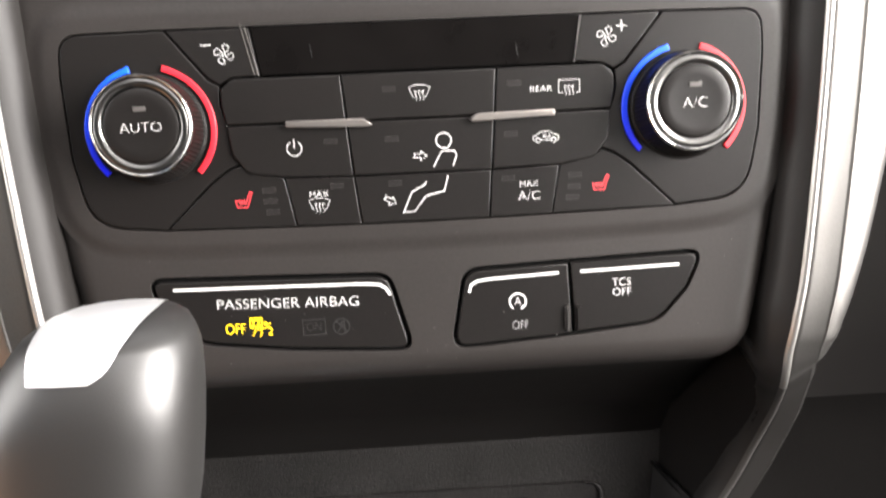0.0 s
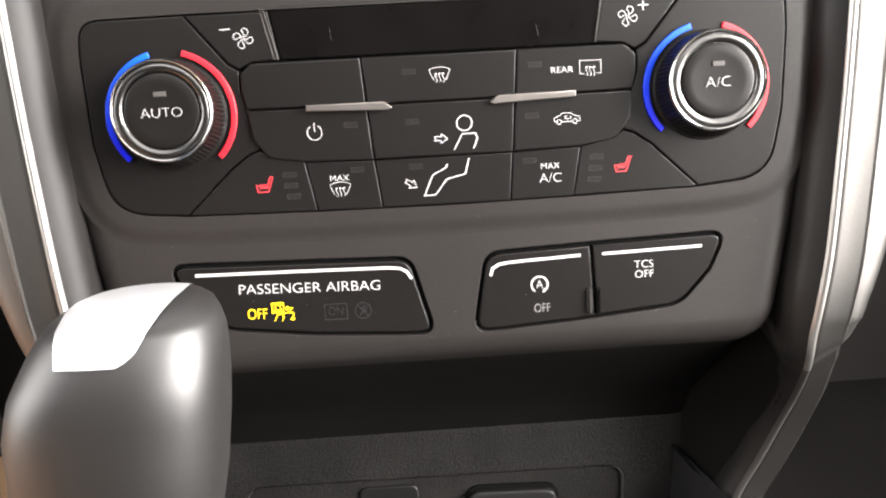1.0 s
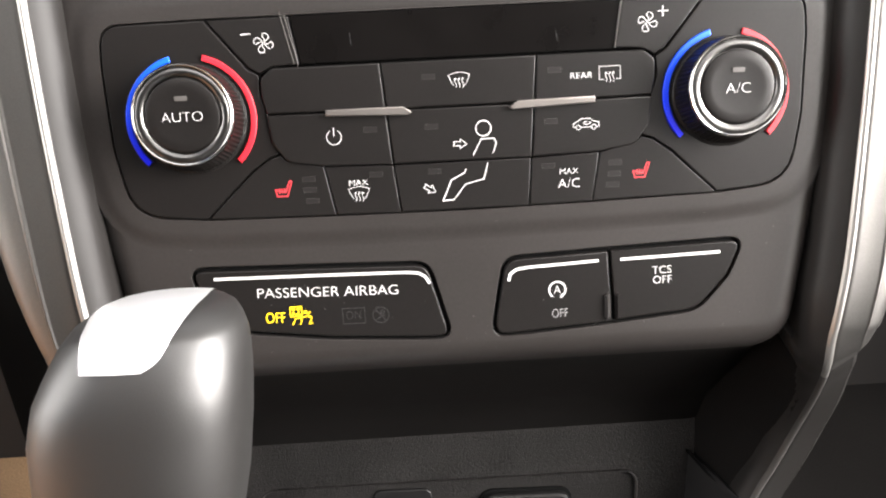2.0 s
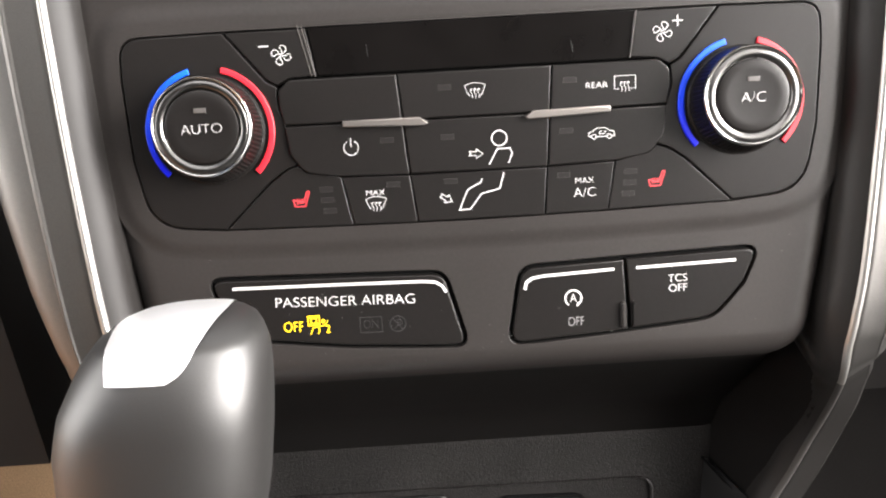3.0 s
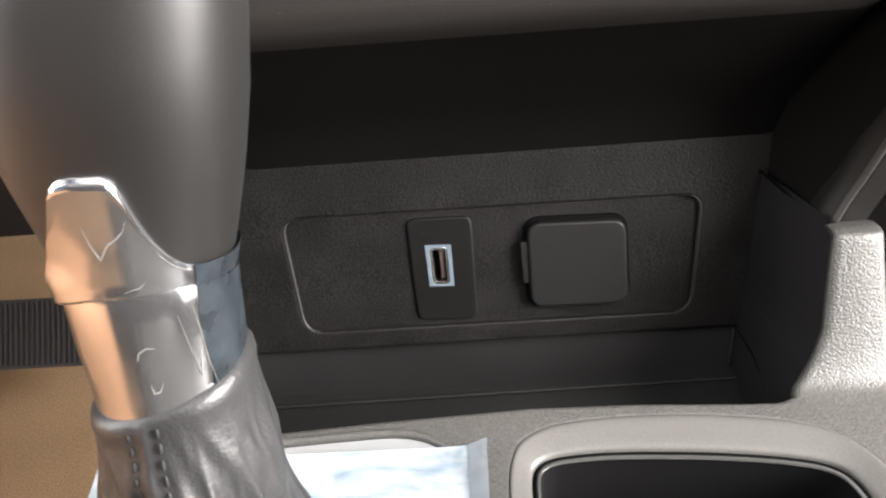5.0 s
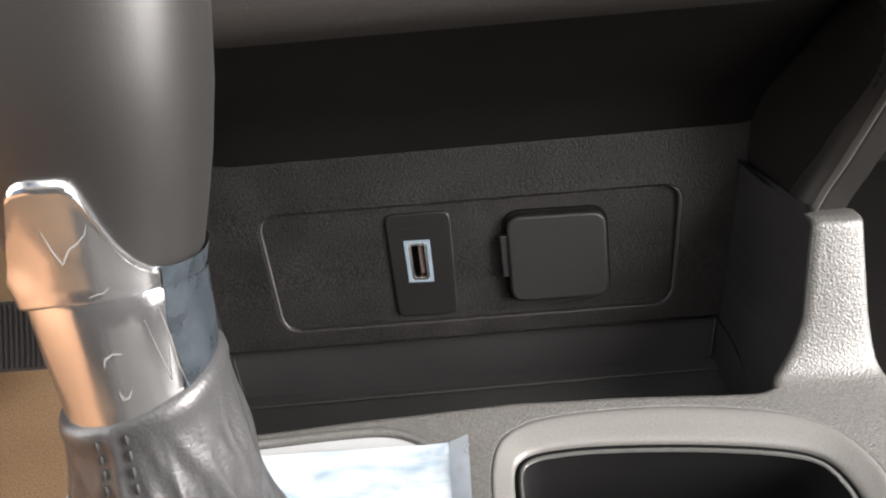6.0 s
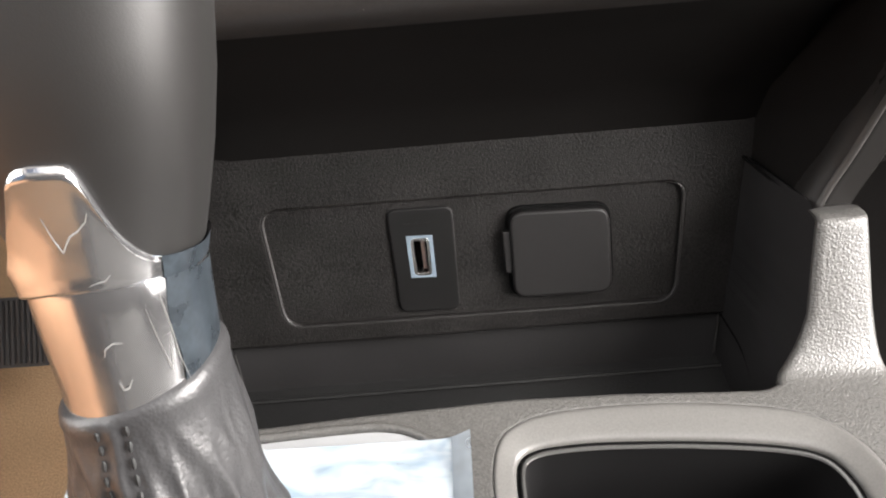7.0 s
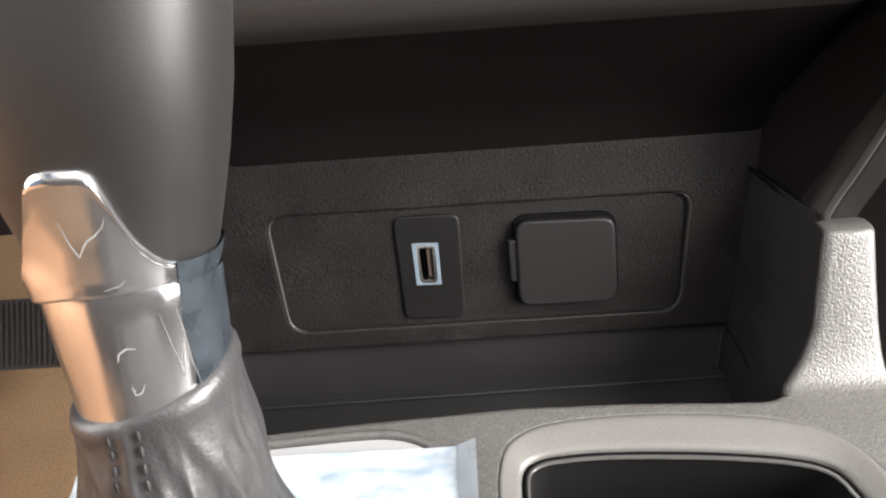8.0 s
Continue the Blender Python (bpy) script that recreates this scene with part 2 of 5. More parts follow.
film = bpy.data.materials.new("clear_protective_film")
film.use_nodes = True
fn, fl = film.node_tree.nodes, film.node_tree.links
fb = fn["Principled BSDF"]
fb.inputs["Base Color"].default_value = (0.74, 0.84, 0.93, 1)
fb.inputs["Roughness"].default_value = 0.16
fco, fnoise, framp, fclear, fmix = fn.new("ShaderNodeTexCoord"), fn.new("ShaderNodeTexNoise"), fn.new("ShaderNodeMapRange"), fn.new("ShaderNodeBsdfTransparent"), fn.new("ShaderNodeMixShader")
fclear.inputs[0].default_value = (0.93, 0.95, 0.97, 1)
fnoise.inputs["Scale"].default_value, fnoise.inputs["Detail"].default_value = 38, 3
framp.inputs["From Min"].default_value, framp.inputs["From Max"].default_value = 0.38, 0.62
framp.inputs["To Min"].default_value, framp.inputs["To Max"].default_value = 0.45, 0.95
fl.new(fco.outputs["Object"], fnoise.inputs["Vector"]), fl.new(fnoise.outputs["Fac"], framp.inputs["Value"])
fl.new(framp.outputs[0], fmix.inputs[0]), fl.new(fclear.outputs[0], fmix.inputs[1]), fl.new(fb.outputs[0], fmix.inputs[2])
fl.new(fmix.outputs[0], fn["Material Output"].inputs["Surface"])
# soft blue-grey shading of wrinkles, mixed into the sheet's colour
fwarp, fnoise2, framp2, ftint = fn.new("ShaderNodeMapping"), fn.new("ShaderNodeTexNoise"), fn.new("ShaderNodeMapRange"), fn.new("ShaderNodeMix")
ftint.data_type = "RGBA"
fwarp.inputs["Scale"].default_value, fwarp.inputs["Rotation"].default_value = (30, 85, 60), (0, 0, 0.5)
fnoise2.inputs["Scale"].default_value, fnoise2.inputs["Detail"].default_value, fnoise2.inputs["Distortion"].default_value = 1.0, 3, 1.2
framp2.inputs["From Min"].default_value, framp2.inputs["From Max"].default_value = 0.46, 0.66
ftint.inputs["A"].default_value, ftint.inputs["B"].default_value = (0.55, 0.61, 0.66, 1), (0.3, 0.39, 0.47, 1)
fl.new(fco.outputs["Object"], fwarp.inputs["Vector"]), fl.new(fwarp.outputs[0], fnoise2.inputs["Vector"])
fl.new(fnoise2.outputs["Fac"], framp2.inputs["Value"]), fl.new(framp2.outputs[0], ftint.inputs["Factor"])
fl.new(ftint.outputs["Result"], fb.inputs["Base Color"])
M_FILM = film
M_FOLD = film.copy()
M_FOLD.name = "folded_film"
M_FOLD.node_tree.links.remove(M_FOLD.node_tree.nodes["Principled BSDF"].inputs["Base Color"].links[0])
M_FOLD.node_tree.nodes["Principled BSDF"].inputs["Base Color"].default_value = (0.3, 0.34, 0.38, 1)


# ---- building helpers ----
ORIGIN = {}


def thing(name, at, label, category, group="", kind=""):
    """An Empty at a place of the stack's frame (mm) that parents the parts of one thing."""
    ob = new(name)
    ob.empty_display_size = 0.01
    at = Vector(at) * 0.001
    ob.matrix_world = STACK @ Matrix.Translation(at)
    ORIGIN[ob] = at
    return tagged(ob, label, category, group, kind)


def finish(me, mat, smooth=32):
    me.materials.clear()
    me.materials.append(mat)
    me.polygons.foreach_set("use_smooth", [True] * len(me.polygons))
    me.set_sharp_from_angle(angle=radians(smooth))
    me.update()


def part(name, shape, mat, parent=None, label="", smooth=32, category="", kind=""):
    """Links a bmesh or a mesh, given in metres of the stack's frame, as one mesh object under a thing or a part."""
    if isinstance(shape, bmesh.types.BMesh):
        bmesh.ops.recalc_face_normals(shape, faces=shape.faces)
        me = bpy.data.meshes.new(name)
        shape.to_mesh(me)
        shape.free()
    else:
        me = shape
        me.name = name
    ob = new(name, me)
    if parent is None:
        at = Vector()
        for v in me.vertices:
            at += v.co / len(me.vertices)
        ob.matrix_world = STACK @ Matrix.Translation(at)
    else:
        at = ORIGIN[parent]
        ob.parent = parent
    me.transform(Matrix.Translation(-at))
    ORIGIN[ob] = at
    finish(me, mat, smooth)
    return tagged(ob, label, category, "", kind)


def rounded(pts, r=0.0, steps=5):
    """A closed outline whose corners are filleted; a point may carry its own radius."""
    out, n = [], len(pts)
    for i in range(n):
        p0, p1, p2 = (Vector(pts[j % n][:2]) for j in (i - 1, i, i + 1))
        rad = pts[i][2] if len(pts[i]) > 2 else r
        a, b = p0 - p1, p2 - p1
        if rad <= 0 or a.length < 1e-6 or b.length < 1e-6:
            out.append(tuple(p1))
            continue
        ang = a.angle(b, math.pi)
        if ang > math.pi - 0.03:
            out.append(tuple(p1))
            continue
        cut = min(rad / math.tan(ang / 2), a.length * 0.48, b.length * 0.48)
        s, e = p1 + a.normalized() * cut, p1 + b.normalized() * cut
        for k in range(steps + 1):
            t = k / steps
            out.append(tuple(s * (1 - t) ** 2 + p1 * 2 * t * (1 - t) + e * t * t))
    return out


def area2(pts):
    return sum(pts[i - 1][0] * pts[i][1] - pts[i][0] * pts[i - 1][1] for i in range(len(pts)))


def inset(pts, d):
    """Moves the sides of a closed outline inwards by d (outwards when negative)."""
    pts = [Vector(p[:2]) for p in pts]
    pts = [p for i, p in enumerate(pts) if (p - pts[i - 1]).length > 1e-5]
    sign = 1 if area2(pts) > 0 else -1
    out, n = [], len(pts)
    for i in range(n):
        a, b = (pts[i] - pts[i - 1]).normalized(), (pts[(i + 1) % n] - pts[i]).normalized()
        na, nb = Vector((-a.y, a.x)) * sign, Vector((-b.y, b.x)) * sign
        m = na + nb
        m = m / max(m.length_squared / 2, 0.35) if m.length > 1e-4 else na
        out.append(tuple(pts[i] + m * d))
    return out


def mirror(pts):
    return [(-p[0], *p[1:]) for p in reversed(pts)]


FRONT = Matrix(((1, 0, 0, 0), (0, 0, -1, 0), (0, 1, 0, 0), (0, 0, 0, 1)))


def slab(loops, front, back, bevel=0.0, res=2, place=None):
    """A flat plate, in mm: closed outlines (the later ones are holes), from depth front to depth back, with rounded rims."""
    cu = bpy.data.curves.new("slab", "CURVE")
    cu.dimensions, cu.fill_mode = "2D", "BOTH"
    cu.bevel_depth, cu.bevel_resolution, cu.offset = bevel, res, -bevel
    cu.extrude = max(abs(back - front) / 2 - bevel, 0.0)
    for pts in loops:
        sp = cu.splines.new("POLY")
        sp.points.add(len(pts) - 1)
        for p, q in zip(sp.points, pts):
            p.co = (q[0], q[1], 0, 1)
        sp.use_cyclic_u = True
    ob = new("slab", cu)
    me = bpy.data.meshes.new_from_object(ob)
    bpy.data.objects.remove(ob)
    bpy.data.curves.remove(cu)
    me.transform(Matrix.Diagonal((0.001, 0.001, 0.001, 1)) @ (place or FRONT) @ Matrix.Translation((0, 0, -(front + back) / 2)))
    return me


def lettering(text, x, z, size, y, squeeze=1.0, bold=0.0, turn=0.0):
    """Printed words in the built-in font, centred at x, z of the panel (mm)."""
    cu = bpy.data.curves.new("lettering", "FONT")
    cu.body, cu.align_x, cu.align_y, cu.size = text, "CENTER", "CENTER", size
    cu.extrude, cu.offset = 0.04, bold
    ob = new("lettering", cu)
    me = bpy.data.meshes.new_from_object(ob)
    bpy.data.objects.remove(ob)
    bpy.data.curves.remove(cu)
    me.transform(Matrix.Diagonal((0.001, 0.001, 0.001, 1)) @ Matrix.Translation((x, y, z)) @ FRONT @ Matrix.Rotation(radians(turn), 4, "Z") @ Matrix.Diagonal((squeeze, 1, 1, 1)))
    return me


def strokes(lines, width, y, thick=0.08):
    """Printed line drawing: each line is a list of points (mm), closed when its first point comes again at the end."""
    bm = bmesh.new()
    for pts in lines:
        pts = [Vector(p) for p in pts]
        closed = (pts[0] - pts[-1]).length < 1e-4
        if closed:
            pts = pts[:-1]
        n, rows = len(pts), []
        for i in range(n):
            a = pts[i] - pts[i - 1] if (i or closed) else pts[1] - pts[0]
            b = pts[(i + 1) % n] - pts[i] if (i < n - 1 or closed) else a
            a, b = a.normalized(), b.normalized()
            m = Vector((-a.y, a.x)) + Vector((-b.y, b.x))
            m = m / max(m.length_squared / 2, 0.4) if m.length > 1e-4 else Vector((-a.y, a.x))
            rows.append([bm.verts.new(((pts[i].x + s * m.x * width / 2) * 0.001, yy * 0.001, (pts[i].y + s * m.y * width / 2) * 0.001)) for s, yy in ((-1, y + thick), (-1, y), (1, y), (1, y + thick))])
        for i in range(n if closed else n - 1):
            p, q = rows[i], rows[(i + 1) % n]
            for k in range(3):
                bm.faces.new((p[k], p[k + 1], q[k + 1], q[k]))
        if not closed:
            bm.faces.new(rows[0]), bm.faces.new(rows[-1])
    return bm


def arc(cx, cz, r, a0, a1, steps=16, rz=None):
    return [(cx + r * math.cos(radians(a0 + (a1 - a0) * k / steps)), cz + (rz or r) * math.sin(radians(a0 + (a1 - a0) * k / steps))) for k in range(steps + 1)]


def loft(rings, close_ends=True, wrap=True):
    """Skin through rings of points in mm."""
    bm = bmesh.new()
    rows = [[bm.verts.new(Vector(p) * 0.001) for p in ring] for ring in rings]
    n = len(rows[0])
    for a, b in zip(rows, rows[1:]):
        for k in range(n if wrap else n - 1):
            bm.faces.new((a[k], a[(k + 1) % n], b[(k + 1) % n], b[k]))
    if close_ends and wrap:
        bm.faces.new(rows[0]), bm.faces.new(rows[-1])
    return bm


def turned(profile, cx, cz, steps=64, shear=0.0):
    """A turned form round an axis that stands on the panel: rows of radius and depth (mm). shear lifts it as it stands out."""
    return loft([[(cx + r * math.cos(2 * math.pi * k / steps), y, cz - shear * y + r * math.sin(2 * math.pi * k / steps)) for k in range(steps)] for r, y in profile])


def box(x0, x1, y0, y1, z0, z1, bevel=0.0):
    bm = bmesh.new()
    bmesh.ops.create_cube(bm, size=1)
    for v in bm.verts:
        v.co = Vector((x0 + (v.co.x + 0.5) * (x1 - x0), y0 + (v.co.y + 0.5) * (y1 - y0), z0 + (v.co.z + 0.5) * (z1 - z0))) * 0.001
    if bevel:
        bmesh.ops.bevel(bm, geom=bm.edges[:], offset=bevel * 0.001, segments=2, affect="EDGES")
    return bm


def spline(pts, steps=8):
    """A smooth line through points (Catmull-Rom)."""
    pts = [Vector(p) for p in pts]
    out = []
    for i in range(len(pts) - 1):
        p0, p1, p2, p3 = pts[max(i - 1, 0)], pts[i], pts[i + 1], pts[min(i + 2, len(pts) - 1)]
        for k in range(steps):
            t = k / steps
            out.append(0.5 * (2 * p1 + (p2 - p0) * t + (2 * p0 - 5 * p1 + 4 * p2 - p3) * t * t + (3 * p1 - p0 - 3 * p2 + p3) * t ** 3))
    return out + [pts[-1]]


def smoothstep(e0, e1, x):
    t = min(max((x - e0) / (e1 - e0), 0), 1)
    return t * t * (3 - 2 * t)


# ---- cabin that closes the place ----
def wall_box(name, x0, x1, y0, y1, z0, z1, mat, label, category):
    bm = bmesh.new()
    bmesh.ops.create_cube(bm, size=1)
    for v in bm.verts:
        v.co = Vector(((v.co.x * (x1 - x0)), (v.co.y * (y1 - y0)), (v.co.z * (z1 - z0))))
    me = bpy.data.meshes.new(name)
    bm.to_mesh(me), bm.free()
    me.materials.append(mat)
    ob = new(name, me)
    ob.location = ((x0 + x1) / 2, (y0 + y1) / 2, (z0 + z1) / 2)
    return tagged(ob, label, category, "", "structure")


wall_box("floor_driver", -0.78, -0.1, -1.7, 1.0, -0.04, 0.0, M_CARPET, "tan carpet on the driver's footwell floor", "floor")
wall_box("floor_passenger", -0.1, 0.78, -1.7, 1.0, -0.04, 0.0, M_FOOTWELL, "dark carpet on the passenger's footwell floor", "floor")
wall_box("wall_front", -0.78, 0.78, 0.6, 0.64, 0.0, 0.8, M_CABIN, "dark footwell bulkhead behind the pedals", "wall")
wall_box("wall_driver_side", -0.82, -0.78, -1.1, 1.0, -0.04, 0.45, M_TAN, "tan lower door lining", "wall")
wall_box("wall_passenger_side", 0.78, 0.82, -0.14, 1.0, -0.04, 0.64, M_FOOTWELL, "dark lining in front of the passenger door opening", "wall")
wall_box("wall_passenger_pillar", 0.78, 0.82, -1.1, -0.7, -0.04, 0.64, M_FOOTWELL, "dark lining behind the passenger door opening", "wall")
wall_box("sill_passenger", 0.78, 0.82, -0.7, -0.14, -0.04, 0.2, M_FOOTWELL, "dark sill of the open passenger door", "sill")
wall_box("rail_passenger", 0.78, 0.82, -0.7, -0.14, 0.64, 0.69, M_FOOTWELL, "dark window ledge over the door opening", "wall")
# Unseen wall, brought forward and raised to stop light from behind.
wall_box("light_block_rear", -0.82, 0.82, -1.14, -1.1, -0.04, 1.3, M_CABIN, "unseen dark rear wall that blocks light", "wall")
# Unseen panel, added against sky light from the rear side.
wall_box("light_block_driver", -0.82, -0.78, -1.1, -0.82, 0.45, 1.18, M_CABIN, "unseen dark panel that blocks rear side light", "wall")
wall_box("roof_rail_driver", -0.82, -0.7, -1.1, 1.0, 1.18, 1.3, M_ROOF, "grey headliner edge", "ceiling")
wall_box("roof_rail_passenger", 0.7, 0.82, -1.1, 1.0, 1.18, 1.3, M_ROOF, "grey headliner edge", "ceiling")
wall_box("ceiling_front", -0.7, 0.7, -0.18, 0.25, 1.26, 1.3, M_ROOF, "grey headliner in front of the glass roof", "ceiling")
wall_box("ceiling_rear", -0.7, 0.7, -1.1, -0.72, 1.26, 1.3, M_ROOF, "grey headliner behind the glass roof", "ceiling")
wall_box("dashboard_top", -0.78, 0.78, 0.16, 0.6, 0.76, 0.8, M_CABIN, "dark dashboard top", "dashboard")
# Assumed knee panel, added to keep light off the forward carpet.
wall_box("shade_panel_driver", -0.78, -0.2, 0.05, 0.6, 0.44, 0.758, M_CABIN, "assumed dark knee panel that shades the driver's footwell", "dashboard")

# ---- centre stack fascia ----
PANEL_R = [(0, 28.6), (79, 28.6), (111.5, 28.2, 9), (112.2, 15), (111.3, -10), (107.5, -32.5, 16), (83.5, -34.6), (42, -35.4), (0, -35.8)]
PANEL = rounded(PANEL_R + [p for p in mirror(PANEL_R)][1:-1], 0, 8)
POD_R = [(6.5, -80.8, 5.5), (11.8, -52.4, 7), (47, -51.2), (94.3, -49.9, 4.5), (88.5, -63.5, 9), (78.0, -75.4, 13), (46.5, -78.2)]
POD = rounded(POD_R, 0, 7)
AIRBAG_R = [(5.3, -80.0, 5.5), (12.6, -52.4, 7), (47, -51.4), (93.0, -50.2, 4.5), (88.5, -63.0, 9), (76.0, -74.2, 13), (46.5, -77.8), (18, -79.6)]
AIRBAG = rounded(mirror(AIRBAG_R), 0, 7)


def oriented(pts, ccw):
    return pts if (area2(pts) > 0) == ccw else pts[::-1]


fascia = thing("center_stack_fascia", (0, 10, -95), "soft black plastic fascia of a car centre stack", "dashboard panel")
EDGE = [(70, 123.0), (30, 119.5), (-6, 116.6), (-43, 110.6), (-70, 106.2), (-81.5, 104)]
side_r = [(x, z, 6 if z == -81.5 else 0) for z, x in EDGE]
outer = rounded(side_r + mirror(side_r), 0, 8)
flat = slab([oriented(outer, True), oriented(inset(PANEL, -0.25), False), oriented(POD, False), oriented(AIRBAG, False)], 0, 3.0, 0.25, 2)
part("face", flat, M_FASCIA, fascia)
# soft rolled edges and the underside that runs back over the bin
open_edge = [p for p in outer]
start = [k for k in range(len(open_edge)) if open_edge[k][1] > 69.9]
seq = open_edge[start[0]:] + open_edge[:start[0]] if open_edge[start[0]][0] > 0 else list(reversed(open_edge))
dense = []
for a, b in zip(seq, seq[1:]):
    n = max(int((Vector(b) - Vector(a)).length / 4), 1)
    dense += [tuple(Vector(a).lerp(Vector(b), k / n)) for k in range(n)]
dense.append(seq[-1])
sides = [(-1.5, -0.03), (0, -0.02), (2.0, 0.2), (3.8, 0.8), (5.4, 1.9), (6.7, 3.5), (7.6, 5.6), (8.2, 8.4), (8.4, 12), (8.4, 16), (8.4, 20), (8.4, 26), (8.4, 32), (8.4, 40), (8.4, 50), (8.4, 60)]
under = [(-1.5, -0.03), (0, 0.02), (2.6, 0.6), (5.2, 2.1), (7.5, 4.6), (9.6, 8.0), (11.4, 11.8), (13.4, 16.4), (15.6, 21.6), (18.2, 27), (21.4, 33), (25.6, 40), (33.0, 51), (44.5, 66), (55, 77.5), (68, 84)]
rings = []
for i, p in enumerate(dense):
    a, b = Vector(dense[max(i - 1, 0)]), Vector(dense[min(i + 1, len(dense) - 1)])
    t = (b - a).normalized()
    n = Vector((t.y, -t.x))
    if n.dot(Vector(p) - Vector((0, -10))) < 0:
        n = -n
    w = max(0.0, -n.y) ** 2
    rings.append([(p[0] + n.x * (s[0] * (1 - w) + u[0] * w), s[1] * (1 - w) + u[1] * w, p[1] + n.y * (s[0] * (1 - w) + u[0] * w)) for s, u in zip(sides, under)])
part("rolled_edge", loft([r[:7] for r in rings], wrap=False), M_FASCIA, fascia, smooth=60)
# Shade under the roll is put in as a darker black from here back.
part("underside", loft([r[6:] for r in rings], wrap=False), M_SHADE_BLACK, fascia, "underside in black darkened for shade", smooth=60)
# hollow under the lip of the unit above, which leans out over the panel
hollow = []
for k in range(33):
    x = -100 + 200 * k / 32
    low = 35.5 + 5.5 * (x / 85) ** 2
    deep = 1 - smoothstep(70, 98, abs(x))
    hollow.append([(x, 0.06 - 0.3 * deep - 15 * deep * (1 - math.cos(q * 1.45)), low + 15 * math.sin(q * 1.45)) for q in (0, 0.12, 0.25, 0.4, 0.55, 0.7, 0.85, 1.0)])
part("upper_hollow", loft(hollow, wrap=False), M_FASCIA, fascia, smooth=60)
# soft raised surround of the climate panel
prof = [(10.5, 0.02), (9.4, -0.05), (8.3, -0.22), (7.2, -0.5), (6.2, -0.76), (5.2, -0.95), (4.2, -1.04), (0.3, -1.08), (0.25, 2.0)]
part("panel_surround", loft([[(p[0], y, p[1]) for p in inset(PANEL, -d)] for d, y in prof], close_ends=False), M_FASCIA, fascia, smooth=60)

# ---- climate control panel ----
climate = thing("climate_control_panel", (0, 3, -36), "black car climate control panel with two dials and white symbols", "control panel")
part("backing", slab([oriented(inset(PANEL, -0.2), True)], 2.2, 5.0), M_GAP, climate)
FAN_CUT = [(79, 28.6), (70, 17.2), (66.5, 12.8), (63, 10.8)]
SEAT_CUT = [(58.4, -14.6), (62.3, -15.8), (68, -19.7), (83.6, -34.6)]


def button(name, pts, y, gap=0.3, bevel=0.45, r=0.0, label="", mat=None, back=3.0):
    return part(name, slab([oriented(inset(rounded(pts, r, 4), gap), True)], y, back, bevel, 3), mat or M_BUTTON, climate, label)


field_r = FAN_CUT + [(63.3, 4.5), (61.1, -2.0)] + SEAT_CUT + [(107.5, -32.5, 16), (111.3, -10), (112.2, 15), (111.5, 28.2, 9)]
dial_r = button("dial_field", field_r, -1.2, 0.28, 0.5)
dial_l = button("dial_field", mirror(field_r), -1.2, 0.28, 0.5)
fan_r = [(52.6, 28.6), (79, 28.6), (70, 17.2), (66.5, 12.8), (63, 10.8), (59, 12.9), (50.1, 13.5)]
fan_up = button("fan_button", fan_r, -1.1)
fan_down = button("fan_button", mirror(fan_r), -1.1)
disp = part("display", slab([oriented([(-52.3, 28.5), (52.3, 28.5), (49.9, 13.6), (-49.9, 13.6)], False)], -0.5, 3.0, 0.15), M_GLOSS, climate, "dark unlit glossy display window")
for a, b in (((-55.3, 29.6), (-51.8, 13.4)), ((-54.0, 29.0), (-50.6, 13.3)), ((52.6, 28.8), (50.2, 13.6))):
    part("film_edge", strokes([[a, b]], 0.25, -1.35), M_FILMEDGE, disp, "clear edge of a protective film")
part("film_edge", strokes([[(-55.6, 29.9), (0, 30.0), (53.4, 30.4)]], 0.5, -1.3), M_FASCIA, disp, "clear edge of a protective film")
for a, b in (((-34.0, 22.5), (-33.6, 18.6)), ((31.5, 20), (32.0, 16.5))):
    part("film_mark", strokes([[a, b]], 0.2, -0.62), M_FAINT, disp)
row1 = {
    "blank_button": [(-63.2, 4.5), (-63.1, 9.6, 3.2), (-59.4, 12.9, 3.2), (-24.9, 12.9), (-23.8, -2.1), (-62.0, -1.75)],
    "defrost_button": [(-24.9, 12.9), (24.9, 12.9), (23.8, -2.1), (-23.8, -2.1)],
    "rear_defrost_button": [(24.9, 12.9), (59.4, 12.9, 3.2), (63.1, 9.6, 3.2), (63.2, 4.5), (62.0, -1.75), (23.8, -2.1)],
    "power_button": [(-62.0, -1.75), (-23.8, -2.1), (-22.5, -19.7), (-44.8, -19.2), (-56.4, -17.4, 5), (-61.0, -11.2, 5)],
    "vent_button": [(-23.8, -2.1), (23.8, -2.1), (22.5, -19.7), (-22.5, -19.7)],
    "recirculation_button": [(23.8, -2.1), (62.0, -1.75), (61.0, -11.2, 5), (56.4, -17.4, 5), (44.8, -19.2), (22.5, -19.7)],
}
row3 = {
    "max_defrost_button": [(-44.9, -19.1), (-22.5, -19.7), (-20.8, -35.7), (-41.9, -35.4)],
    "foot_button": [(-22.5, -19.7), (22.5, -19.7), (21.2, -35.7), (-20.8, -35.7)],
    "max_cooling_button": [(44.9, -19.1), (22.5, -19.7), (21.2, -35.7), (42.2, -35.4)],
}
row3["seat_heat_button"] = [(-83.6, -34.6), (-68, -19.7), (-62.3, -15.8), (-58.4, -14.6), (-57.6, -15.6), (-44.9, -19.1), (-41.9, -35.4)]
B = {n: button(n, p, -2.3, 0.22, 0.55) for n, p in row1.items()}
B.update({n: button(n, p, -1.2, 0.22, 0.4) for n, p in row3.items()})
B["seat_heat_r"] = button("seat_heat_button", mirror(row3["seat_heat_button"]), -1.2, 0.22, 0.4)
